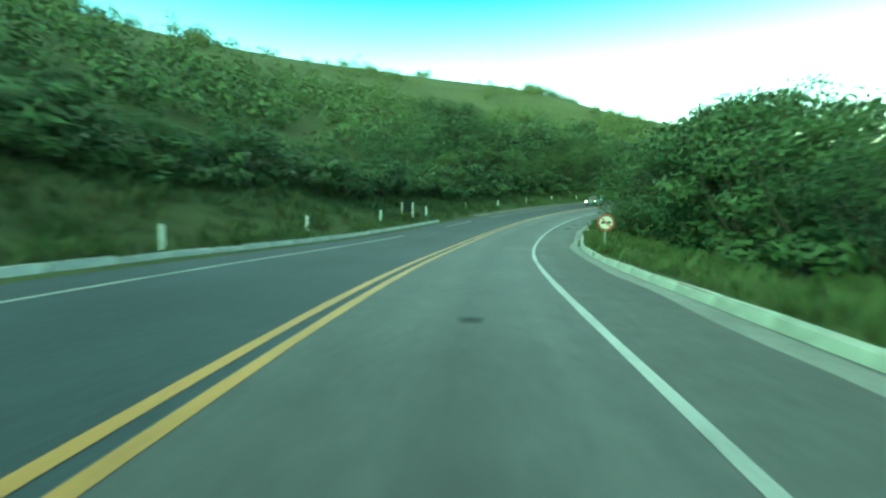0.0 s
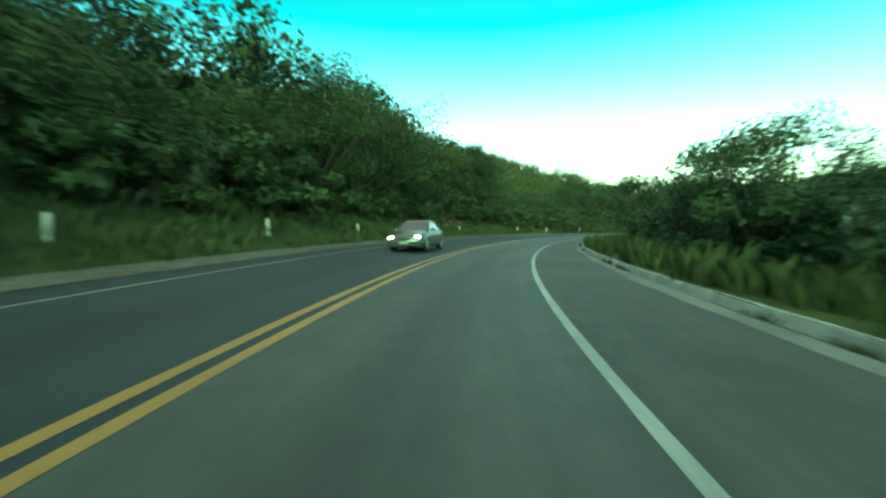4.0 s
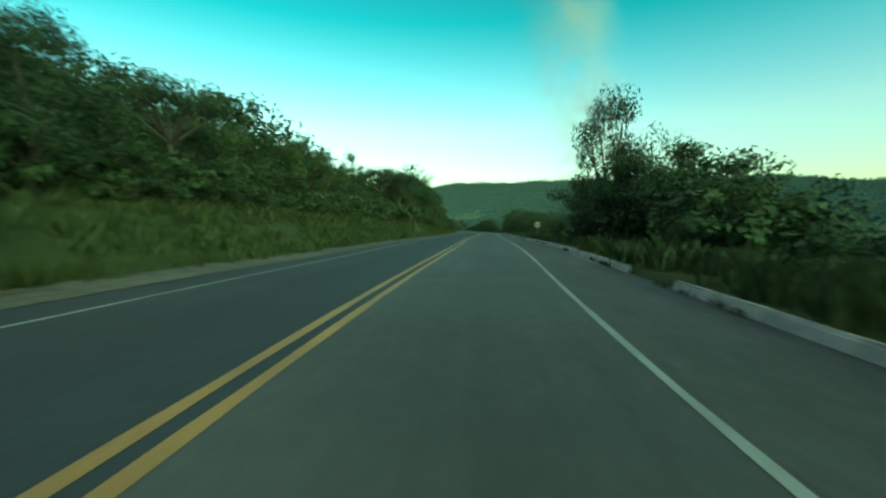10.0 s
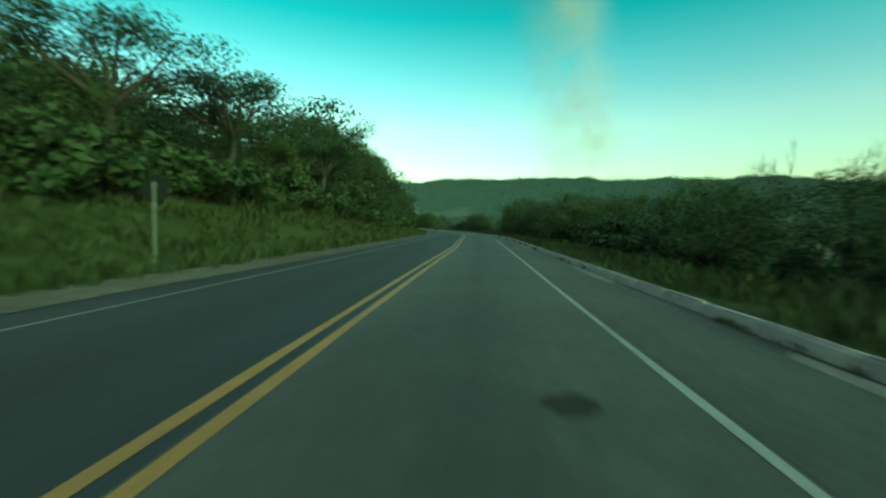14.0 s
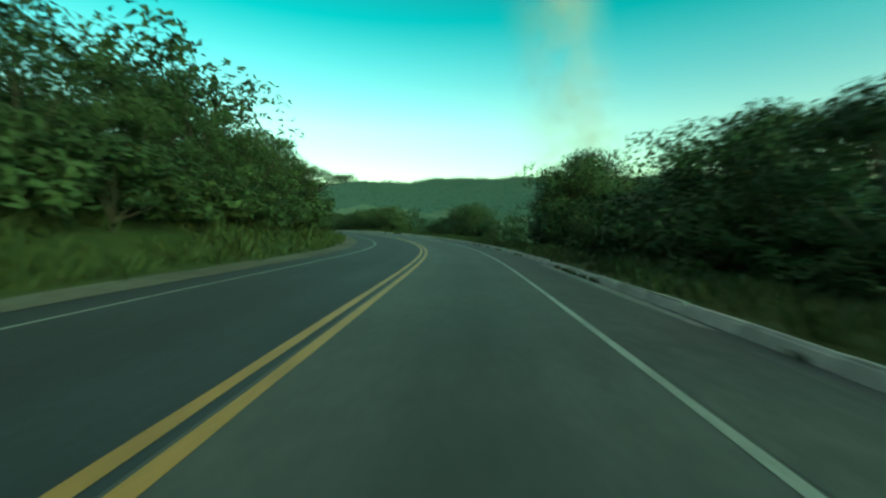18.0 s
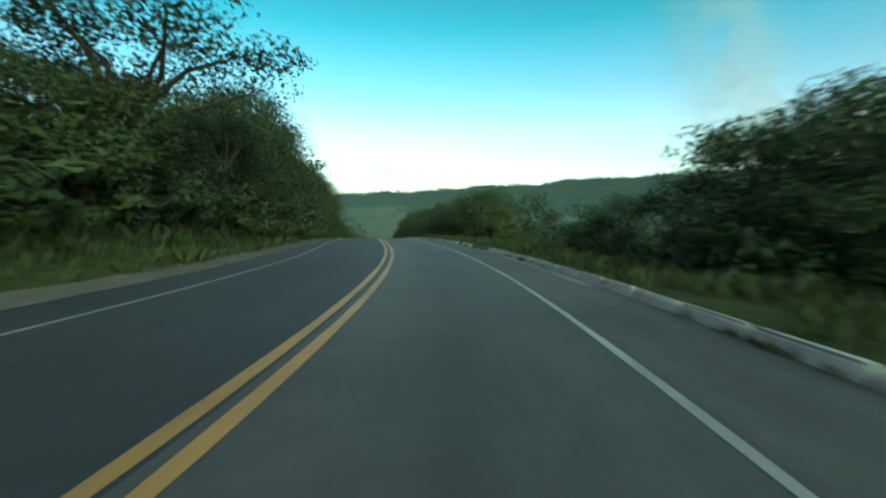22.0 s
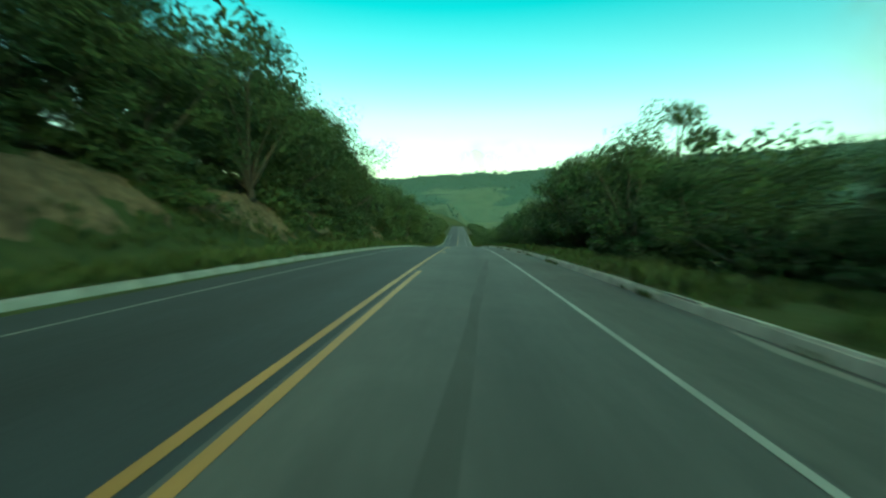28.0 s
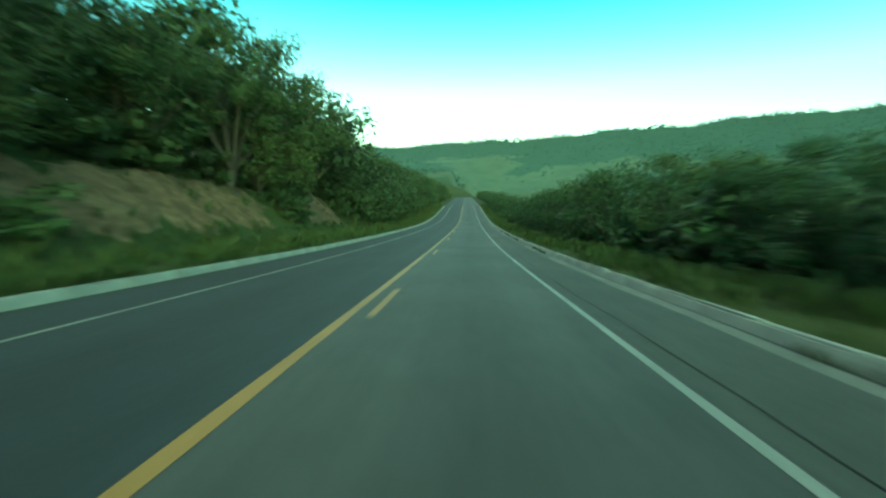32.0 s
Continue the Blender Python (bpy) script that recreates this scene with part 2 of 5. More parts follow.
def tris(name, v3, mat):
    """A mesh of loose triangles from an (n, 3, 3) array."""
    n = len(v3)
    me = bpy.data.meshes.new(name)
    me.vertices.add(3 * n)
    me.vertices.foreach_set("co", np.ascontiguousarray(v3, dtype=np.float32).ravel())
    me.loops.add(3 * n)
    me.loops.foreach_set("vertex_index", np.arange(3 * n, dtype=np.int32))
    me.polygons.add(n)
    me.polygons.foreach_set("loop_start", np.arange(0, 3 * n, 3, dtype=np.int32))
    me.polygons.foreach_set("loop_total", np.full(n, 3, dtype=np.int32))
    me.materials.append(mat)
    me.update(calc_edges=True)
    me.validate()
    return me


def quads(name, v4, mat):
    """A mesh of loose quads from an (n, 4, 3) array."""
    n = len(v4)
    me = bpy.data.meshes.new(name)
    me.vertices.add(4 * n)
    me.vertices.foreach_set("co", np.ascontiguousarray(v4, dtype=np.float32).ravel())
    me.loops.add(4 * n)
    me.loops.foreach_set("vertex_index", np.arange(4 * n, dtype=np.int32))
    me.polygons.add(n)
    me.polygons.foreach_set("loop_start", np.arange(0, 4 * n, 4, dtype=np.int32))
    me.polygons.foreach_set("loop_total", np.full(n, 4, dtype=np.int32))
    me.materials.append(mat)
    me.update(calc_edges=True)
    me.validate()
    return me


def part(name, bm, mat, parent, label=""):
    me = bpy.data.meshes.new(name)
    bm.to_mesh(me)
    bm.free()
    me.materials.append(mat)
    ob = new(name, me)
    ob.parent = parent
    return tagged(ob, label)


def box(sx, sy, sz, at=(0, 0, 0), bevel=0.0):
    bm = bmesh.new()
    bmesh.ops.create_cube(bm, size=1.0, matrix=Matrix.Translation(at) @ Matrix.Diagonal((sx, sy, sz, 1)))
    if bevel:
        bmesh.ops.bevel(bm, geom=bm.edges[:], offset=bevel, segments=2, affect='EDGES')
    return bm


def tube(r1, r2, depth, m=Matrix(), sides=16):
    bm = bmesh.new()
    bmesh.ops.create_cone(bm, cap_ends=True, segments=sides, radius1=r1, radius2=r2, depth=depth, matrix=m)
    return bm


# ---- the road's line ----
ROAD = [(-4.0, -39.9, 0.0), (-3.0, -19.9, 0.0), (-2.0, 0.1, 0.0), (0.6, 19.8, -1.1), (6.6, 38.7, -1.27), (16.0, 56.3, -0.95),
        (28.3, 71.9, -0.56), (43.1, 85.3, -0.19), (60.0, 95.7, 0.16), (78.5, 102.8, 0.59), (97.6, 108.4, 0.96), (116.7, 114.3, 1.14),
        (135.8, 119.8, 1.27), (154.9, 125.4, 1.44), (173.9, 131.3, 1.52), (192.7, 137.9, 1.54), (210.2, 147.4, 1.83), (225.5, 160.0, 2.31),
        (239.5, 174.2, 2.71), (253.4, 188.5, 2.81), (267.1, 202.9, 2.68), (281.0, 217.2, 2.29), (294.9, 231.5, 1.61), (308.6, 245.9, 0.66),
        (322.4, 260.3, -0.51), (336.0, 274.7, -1.83), (349.74, 289.27, -3.08), (367.12, 307.3, -4.23), (391.41, 332.52, -5.13), (425.76, 368.79, -4.1),
        (473.83, 419.72, -2.9), (528.63, 478.02, -2.3), (583.43, 536.22, -2.2)]


def spline(points, step=1.0):
    p = np.array(points, float)
    seg = np.hypot(*np.diff(p[:, :2], axis=0).T)
    u = np.r_[0, np.cumsum(seg)]
    n = len(p)
    a, rhs = np.eye(n), np.zeros((n, 3))
    for i in range(1, n - 1):
        a[i, i - 1], a[i, i], a[i, i + 1] = seg[i - 1], 2 * (seg[i - 1] + seg[i]), seg[i]
        rhs[i] = 6 * ((p[i + 1] - p[i]) / seg[i] - (p[i] - p[i - 1]) / seg[i - 1])
    mm = np.linalg.solve(a, rhs)
    t = np.arange(0, u[-1], step)
    i = np.clip(np.searchsorted(u, t, side="right") - 1, 0, n - 2)
    h, w = seg[i][:, None], (t - u[i])[:, None]
    c = p[i + 1] / h - mm[i + 1] * h / 6
    d = p[i] / h - mm[i] * h / 6
    return t, mm[i] * (h - w) ** 3 / (6 * h) + mm[i + 1] * w ** 3 / (6 * h) + c * w + d * (h - w)


RS, RP = spline(ROAD)
RT = np.gradient(RP[:, :2], axis=0)
RT /= np.linalg.norm(RT, axis=1)[:, None]


def tilt(s, lat):
    """How much the road's left half is raised, fitted to its lines in the camera's view."""
    k = np.interp(s, [0, 50, 85, 120, 160, 178, 192, 262, 280, 330, 352, 400], [0.03, 0.035, 0.04, 0.065, 0.06, 0.02, 0, 0, 0.018, 0.015, 0.015, 0])
    return k * np.clip(1.0 - lat, 0, 8)


def along(s, lat=0.0, up=0.0):
    """The place at s metres along the road, lat metres right of its middle line and up metres above it."""
    s, lat = np.asarray(s, float), np.asarray(lat, float)
    x, y, z = (np.interp(s, RS, RP[:, k]) for k in range(3))
    tx, ty = np.interp(s, RS, RT[:, 0]), np.interp(s, RS, RT[:, 1])
    return np.stack([x + ty * lat, y - tx * lat, z + up + tilt(s, lat)], -1)


def crown(lat):
    """The road's camber."""
    return np.interp(lat, [-5.3, -3.8, 0, 3.7, 5.2], [-0.03, 0, 0.02, 0, -0.03])


def heading(s):
    return math.degrees(math.atan2(-np.interp(s, RS, RT[:, 0]), np.interp(s, RS, RT[:, 1])))


def strip(name, s, lats, ups, mat, jitter=0.0, smooth=True):
    """A ribbon along the road through the cross-section of lats and ups (each a number or an array over s)."""
    s = np.asarray(s, float)
    cols = [along(s, np.broadcast_to(a, s.shape), np.broadcast_to(b, s.shape)) for a, b in zip(lats, ups)]
    k = len(cols)
    v = np.stack(cols, 1).reshape(-1, 3)
    i, j = np.meshgrid(np.arange(len(s) - 1), np.arange(k - 1), indexing="ij")
    a = (i * k + j).ravel()
    f = np.stack([a, a + 1, a + k + 1, a + k], 1)
    me = mesh_of(name, v, f.tolist(), [mat], smooth=smooth)
    flat = np.stack([np.stack([np.broadcast_to(a, s.shape), s], 1) for a in lats], 1).reshape(-1, 2)
    uv = me.uv_layers.new(name="lane")
    order = np.empty(len(me.loops), dtype=np.int32)
    me.loops.foreach_get("vertex_index", order)
    uv.data.foreach_set("uv", flat[order].astype(np.float32).ravel())
    return new(name, me)


def wobble(s, scale, seed):
    return np.array([noise.noise((a / scale, seed, 0.5 * seed)) for a in np.asarray(s, float)])


# ---- the ground ----
def bank(s):
    """Steepness of the left bank near the road, farther up, and the height at which the hill levels off."""
    near = np.interp(s, [0, 60, 100, 150, 178, 190, 235, 250, 265, 285, 330, 400, 480, 560, 640], [0.34, 0.36, 0.38, 0.36, 0.26, 0.26, 0.30, 0.42, 0.38, 0.30, 0.34, 0.36, 0.42, 0.3, 0.1])
    high = np.interp(s, [0, 150, 180, 245, 275, 640], [0.42, 0.45, 0.49, 0.43, 0.30, 0.30])
    cap = np.interp(s, [0, 45, 90, 150, 190, 215, 250, 290, 380, 430], [50, 58, 88, 106, 84, 64, 40, 20, 26, 36])
    return near, high, cap


def shelf(s):
    """How far from the middle line the left bank begins."""
    return np.interp(s, [0, 50, 62, 110, 132, 170, 235, 250, 272, 300, 330, 370, 400, 440, 480], [9, 8, 6.7, 6.6, 7.4, 8.2, 8.2, 7.4, 7.2, 7.0, 7.2, 8, 9, 10.4, 10.6])


def relief(s, lat):
    """Height of the ground over the road beside it."""
    out = np.where(lat < 0, -lat - shelf(s), lat - 7.0)
    d = np.maximum(out, 0)
    near, high, cap = bank(s)
    left = cap * np.tanh((near * np.minimum(d, 15) + high * np.maximum(d - 15, 0)) / cap) + np.interp(s, [0, 400, 414, 550, 570], [0.2, 0.2, 0.66, 0.66, 0.2]) * np.clip(d, 0, 3.5)
    right = -np.interp(s, [0, 120, 300, 380, 480, 640], [0.05, 0.10, 0.10, 0.12, 0.16, 0.1]) * np.minimum(d, 90)
    return np.where(lat < 0, left, right)


def locate(x, y):
    """The nearest stretch of the road to each place: s, lat and the road's height there."""
    s, lat, z = np.empty_like(x), np.empty_like(x), np.empty_like(x)
    for a in range(0, len(x), 4000):
        q = slice(a, a + 4000)
        dx, dy = x[q, None] - RP[None, :, 0], y[q, None] - RP[None, :, 1]
        k = (dx * dx + dy * dy).argmin(1)
        i = np.arange(len(k))
        s[q], z[q] = RS[k], RP[k, 2]
        side = np.sign(dx[i, k] * RT[k, 1] - dy[i, k] * RT[k, 0])
        lat[q] = side * np.hypot(dx[i, k], dy[i, k])
    return s, lat, z


def ridge(az):
    """Angle of the far skyline, in tangents, over the clockwise azimuth in degrees."""
    return np.interp(az, [-180, -60, -20, 10, 34, 40, 46, 54, 60, 65, 70, 74, 79, 84, 90, 97, 106, 112, 125, 180],
                     [0.05, 0.06, 0.08, 0.086, 0.088, 0.094, 0.102, 0.110, 0.113, 0.116, 0.121, 0.125, 0.127, 0.127, 0.121, 0.118, 0.116, 0.10, 0.08, 0.05])


CX, CY = 190.0, 140.0


def terrain(x, y):
    s, lat, z = locate(x, y)
    near = z + relief(s, lat) + tilt(s, lat)
    dist = np.hypot(x - CX, y - CY)
    az = np.degrees(np.arctan2(x - CX, y - CY))
    lumps = np.array([noise.fractal((a / 160, b / 160, 3.0), 1.0, 2.0, 4) for a, b in zip(x, y)])
    rise = np.clip((dist - 520) / 830, 0, 1)
    far = -14 + 1350 * ridge(az) * rise ** 1.5 * np.where(dist > 1350, 1 - 0.5 * np.clip((dist - 1350) / 2500, 0, 1), 1) + 14
    far = far + 14 * lumps * np.clip((dist - 400) / 300, 0, 1)
    w = np.clip((np.abs(lat) - np.where((lat < 0) & (s < 215), 260, 120)) / 320, 0, 1)
    w = w * w * (3 - 2 * w)
    h = near * (1 - w) + far * w + 0.8 * lumps * np.clip((np.abs(lat) - 12) / 10, 0, 1)
    return h, s, lat


def axis(a, b, step):
    core = np.arange(a, b + step, step)
    grow = step * np.cumsum(1.12 ** np.arange(1, 42))
    return np.r_[a - grow[::-1], core, core[-1] + grow]
gx, gy = axis(-70, 420, 3.0), axis(-60, 400, 3.0)
GX, GY = (q.ravel() for q in np.meshgrid(gx, gy, indexing="ij"))
GZ, GS, GL = terrain(GX, GY)
GZ = GZ - np.where(np.abs(GL) < 16, 0.5 + 0.0 * GL, 0.0) - 3.0 * (np.abs(GL) < 9)
nx, ny = len(gx), len(gy)
ii, jj = np.meshgrid(np.arange(nx - 1), np.arange(ny - 1), indexing="ij")
aa = (ii * ny + jj).ravel()
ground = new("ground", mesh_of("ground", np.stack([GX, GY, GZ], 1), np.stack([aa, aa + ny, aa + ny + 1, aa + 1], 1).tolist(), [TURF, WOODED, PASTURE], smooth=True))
QX, QY = GX[aa] - CX, GY[aa] - CY
QD = np.hypot(QX, QY)
patchy = np.array([noise.noise((a / 130, b / 130, 9.1)) for a, b in zip(GX[aa], GY[aa])])
QA = np.degrees(np.arctan2(QX, QY))
PASTURE_TO = lambda az: np.interp(az, [20, 32, 40, 60, 72, 85], [760, 960, 1060, 1000, 860, 760])    # how far up the ridge the pastures reach
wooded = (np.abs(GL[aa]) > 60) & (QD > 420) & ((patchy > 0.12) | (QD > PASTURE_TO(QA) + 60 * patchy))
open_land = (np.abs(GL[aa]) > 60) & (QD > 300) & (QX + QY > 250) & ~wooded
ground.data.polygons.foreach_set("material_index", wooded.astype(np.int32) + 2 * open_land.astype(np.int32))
tagged(ground, "rolling green hillsides and pasture to the horizon", "ground", kind="structure")



def mesh_height(x, y):
    """Height of the ground mesh, between its corners."""
    i = np.clip(np.searchsorted(gx, x) - 1, 0, nx - 2)
    j = np.clip(np.searchsorted(gy, y) - 1, 0, ny - 2)
    u, v = (x - gx[i]) / (gx[i + 1] - gx[i]), (y - gy[j]) / (gy[j + 1] - gy[j])
    z = GZ.reshape(nx, ny)
    return (z[i, j] * (1 - u) + z[i + 1, j] * u) * (1 - v) + (z[i, j + 1] * (1 - u) + z[i + 1, j + 1] * u) * v


# where the foot of the right kerb stands
KERB_AT = lambda s: np.interp(s, [36, 62, 80, 88, 100, 112, 126, 142, 170, 190, 200, 225, 249, 278, 320, 358, 430, 500], [5.5, 5.5, 6.1, 6.35, 6.5, 6.3, 5.8, 5.6, 5.55, 5.68, 5.8, 5.5, 5.17, 5.4, 5.2, 5.45, 5.24, 5.28])
SA = np.arange(0, RS[-1] - 1, 1.0)
RL = (-5.3, -3.8, 0.1, 1.0, 2.0, 2.9, 3.7, 4.4, KERB_AT(SA) - 0.3, KERB_AT(SA) + 0.1)
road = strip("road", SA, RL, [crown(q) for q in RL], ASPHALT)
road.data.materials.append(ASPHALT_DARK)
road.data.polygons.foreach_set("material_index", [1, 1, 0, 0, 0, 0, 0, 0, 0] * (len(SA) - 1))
tagged(road, "two-lane grey asphalt highway with worn patches", "road", kind="structure")
LV = [-5.25, -6.2, -7.5, -9, -10.5, -12, -14, -17.5]
verge_left = strip("verge_left", SA, LV, [-0.06] + [relief(SA, np.full_like(SA, q)) + 0.03 * wobble(SA, 2.5, 7 + q) for q in LV[1:]], TURF)
tagged(verge_left, "grassy verge rising to the wooded bank", "verge", kind="structure")
RV = [6.9, 7.5, 9, 11, 14, 17.5]
verge_right = strip("verge_right", SA, [KERB_AT(SA) + 0.09, KERB_AT(SA) + 0.2] + RV, [-0.15, 0.1] + [0.1 + relief(SA, np.full_like(SA, q)) + 0.03 * wobble(SA, 2.5, 7 + q) for q in RV], TURF)
tagged(verge_right, "grassy verge falling away behind the kerb", "verge", kind="structure")


YELLOW_AT = lambda s: np.interp(s, [56, 125, 200, 235, 248, 262, 300, 342, 406, 428, 450, 476, 500], [0.04, -0.06, 0.02, 0.06, 0.20, 0.04, 0.14, 0.12, 0.06, 0.12, 0.10, 0.04, 0.20])
RIGHT_AT = lambda s: np.interp(s, [43, 56, 84, 125, 165, 178, 190, 212, 248, 268, 300, 318, 342, 400, 500], [3.42, 3.38, 3.56, 3.6, 3.5, 3.46, 3.62, 3.64, 3.52, 3.62, 3.62, 3.50, 3.54, 3.52, 3.48])
LEFT_AT = lambda s: np.interp(s, [59, 87, 143, 156, 180, 203, 290, 308, 335, 348, 432, 470, 500], [-3.9, -3.78, -4.2, -4.15, -3.75, -3.9, -3.95, -3.38, -3.62, -4.05, -3.87, -3.75, -3.45])


def stripe(name, s0, s1, lat, width, mat, label):
    """A painted stripe with a slightly uneven edge and a few worn breaks."""
    s = np.arange(s0, s1 + 0.01, 0.5 if s1 - s0 > 6 else (s1 - s0) / 4)
    mid = lat(s) if callable(lat) else np.full_like(s, lat)
    half = width / 2 * (1 + 0.22 * wobble(s, 1.3, 3.1 + width) + 0.15 * wobble(s, 6.0, 8.3))
    ob = strip(name, s, [mid - half, mid + half], [crown(mid - half) + 0.005, crown(mid + half) + 0.005], mat)
    return tagged(ob, label, "road marking", kind="structure")


stripe("road_marking_edge_right", 0, 128, RIGHT_AT, 0.125, WHITE_LINE, "solid white edge line on the asphalt")
stripe("road_marking_edge_right", 129.5, 640, RIGHT_AT, 0.095, WHITE_LINE, "solid white edge line on the asphalt")
stripe("road_marking_edge_left", 0, 64, LEFT_AT, 0.12, WHITE_LINE, "solid white edge line on the asphalt")
stripe("road_marking_edge_left", 72, 78, LEFT_AT, 0.12, WHITE_LINE, "broken white edge line on the asphalt")
stripe("road_marking_edge_left", 83, 640, LEFT_AT, 0.085, WHITE_LINE, "solid white edge line on the asphalt")
stripe("road_marking_yellow_left", 0, 640, lambda s: YELLOW_AT(s) - 0.15, 0.14, YELLOW_LINE, "solid yellow middle line on the asphalt")
stripe("road_marking_yellow_right", 0, 134, lambda s: YELLOW_AT(s) + 0.15, 0.14, YELLOW_LINE, "solid yellow middle line on the asphalt")
stripe("road_marking_yellow_right", 134, 152, lambda s: YELLOW_AT(s) + 0.10, 0.05, YELLOW_LINE, "thin worn yellow line on the asphalt")
stripe("road_marking_yellow_right", 134, 152, lambda s: YELLOW_AT(s) + 0.20, 0.06, YELLOW_LINE, "thin worn yellow line on the asphalt")
stripe("road_marking_yellow_right", 152, 417, lambda s: YELLOW_AT(s) + 0.15, 0.14, YELLOW_LINE, "solid yellow middle line on the asphalt")
for k in range(16):
    stripe("road_marking_dash", 430.0 + 12.3 * k, 432.6 + 12.3 * k, lambda s: YELLOW_AT(s) + 0.18, 0.12, YELLOW_LINE, "short yellow dash beside the middle line")


# ---- ground height beside the road, for things that stand there ----
def footing(s, lat):
    return along(s, lat, relief(np.asarray(float(s)), np.asarray(float(lat))) + (0.1 if lat > 5.5 else 0.0))


def spot(s, lat, turn=0.0, size=1.0, sink=0.0, wide=1.0):
    x, y, z = footing(s, lat)
    if abs(lat) > 17:
        z = terrain(np.array([x]), np.array([y]))[0][0]
    return pose(x, y, z - sink, 0, 0, turn) @ Matrix.Diagonal((size * wide, size * wide, size, 1))


# ---- trees ----
def leaf_tris(rng, centres, radii, per, size, droop=0.3, flat=1.0):
    """Leaf sprays: small pointed leaves scattered in uneven clumps, turned mostly outwards and up."""
    c = np.repeat(centres, per, axis=0)
    r = np.repeat(radii, per)[:, None]
    n = len(c)
    d = rng.normal(size=(n, 3))
    d /= np.linalg.norm(d, axis=1)[:, None]
    p = c + d * r * rng.uniform(0.35, 1.0, (n, 1)) ** 0.6 * np.array([1, 1, 0.75 * flat])
    nor = 1.2 * d + rng.normal(scale=0.48, size=(n, 3)) + np.array([0, 0, 0.55])
    nor /= np.linalg.norm(nor, axis=1)[:, None]
    side = np.cross(nor, rng.normal(size=(n, 3)))
    side /= np.linalg.norm(side, axis=1)[:, None]
    tip = np.cross(nor, side)
    tip[:, 2] -= droop * rng.uniform(0, 1, n)
    s = size * rng.uniform(0.55, 1.35, (n, 1))
    return np.stack([p - tip * s + side * s * 0.5, p - tip * s * 0.7 - side * s * 0.55, p + tip * s - nor * s * 0.15], 1)


def limbs(rng, ends, height, base_r):
    """Trunk and limbs as tapered bent tubes: from the foot to a fork, and from the fork to each end."""
    v, f = [], []

    def limb(pts, radii, sides=7):
        first = len(v)
        for k, (q, r) in enumerate(zip(pts, radii)):
            ahead = Vector(pts[min(k + 1, len(pts) - 1)]) - Vector(pts[max(k - 1, 0)])
            m = ahead.to_track_quat("Z", "Y").to_matrix()
            for a in range(sides):
                t = 2 * math.pi * a / sides
                v.append(tuple(Vector(q) + m @ Vector((r * math.cos(t), r * math.sin(t), 0))))
        for k in range(len(pts) - 1):
            for a in range(sides):
                b = (a + 1) % sides
                f.append((first + k * sides + a, first + k * sides + b, first + (k + 1) * sides + b, first + (k + 1) * sides + a))

    fork = np.array([rng.normal(0, 0.12), rng.normal(0, 0.12), height])
    mid = fork * 0.5 + np.array([rng.normal(0, 0.1), rng.normal(0, 0.1), 0])
    limb([(0, 0, -0.5), (0, 0, 0.15), mid, fork], [base_r * 1.6, base_r * 1.15, base_r * 0.9, base_r * 0.8], 8)
    for e in ends:
        bend = fork * 0.45 + e * 0.55 + rng.normal(0, 0.18, 3)
        limb([fork, bend, e], [base_r * 0.55, base_r * 0.32, base_r * 0.1], 5)
    return v, f


def tree_kind(seed, height, spread, clear, clumps, per, leaf, mat, flat=1.0, open_=0.0, name="tree", label=""):
    """One tree: a forked trunk and an uneven crown of leaf sprays. Returned at the origin; copies are set out later."""
    rng = np.random.default_rng(seed)
    top = height - clear
    ang = np.arange(clumps) * 2.4 + rng.uniform(0, 0.6, clumps)
    lev = rng.uniform(0, 1, clumps)
    rad = spread * np.sqrt(rng.uniform(0.08, 1, clumps)) * np.where(lev > 0.75, 0.6, 1.0) * (0.72 + 0.45 * rng.uniform(0, 1, clumps))
    zz = clear + top * (0.18 + 0.72 * lev) if flat > 0.6 else clear + top * (0.55 + 0.35 * lev)
    c = np.stack([np.cos(ang) * rad, np.sin(ang) * rad, zz], 1)
    rr = spread * rng.uniform(0.26, 0.46, clumps) * (1 - 0.35 * open_)
    thing = new(name)
    me = mesh_of("trunk", *limbs(rng, c[: min(clumps, 10)], clear * 0.9 + 0.2, 0.03 * height), [BARK], smooth=True)
    trunk = new("trunk", me)
    trunk.parent = thing
    crown = new("crown", tris("crown", leaf_tris(rng, c, rr, per, leaf, flat=flat), mat))
    crown.parent = thing
    return tagged(thing, label, "tree" if name == "tree" else "shrub", "roadside trees" if name == "tree" else "roadside shrubs")


SPECS = [
    (1, 6.5, 2.5, 0.5, 30, 247, 0.083, LEAF_A, 1.0, 0.0, "bushy dark green tree on the wooded roadside bank"),
    (2, 7.5, 2.9, 0.8, 34, 233, 0.086, LEAF_A, 1.0, 0.0, "tall dense dark green tree on the wooded bank"),
    (3, 6.0, 2.7, 0.3, 30, 247, 0.081, LEAF_B, 1.0, 0.0, "broad mid-green tree at the edge of the wood"),
    (4, 7.0, 2.3, 0.9, 24, 247, 0.078, LEAF_B, 1.0, 0.5, "slim open-crowned tree standing over the scrub"),
    (5, 6.5, 3.4, 3.4, 34, 181, 0.079, LEAF_A, 0.45, 0.3, "flat-topped spreading tree with bare forked limbs"),
    (6, 5.5, 2.6, 0.2, 30, 247, 0.081, LEAF_C, 1.0, 0.0, "yellowish green leafy tree beside the road"),
    (7, 12.0, 4.4, 0.8, 62, 272, 0.095, LEAF_A, 1.0, 0.0, "tall dark green tree of the dense roadside wood"),
    (8, 11.0, 4.6, 0.5, 58, 272, 0.091, LEAF_B, 1.0, 0.2, "tall broad leafy tree leaning over the bank"),
]
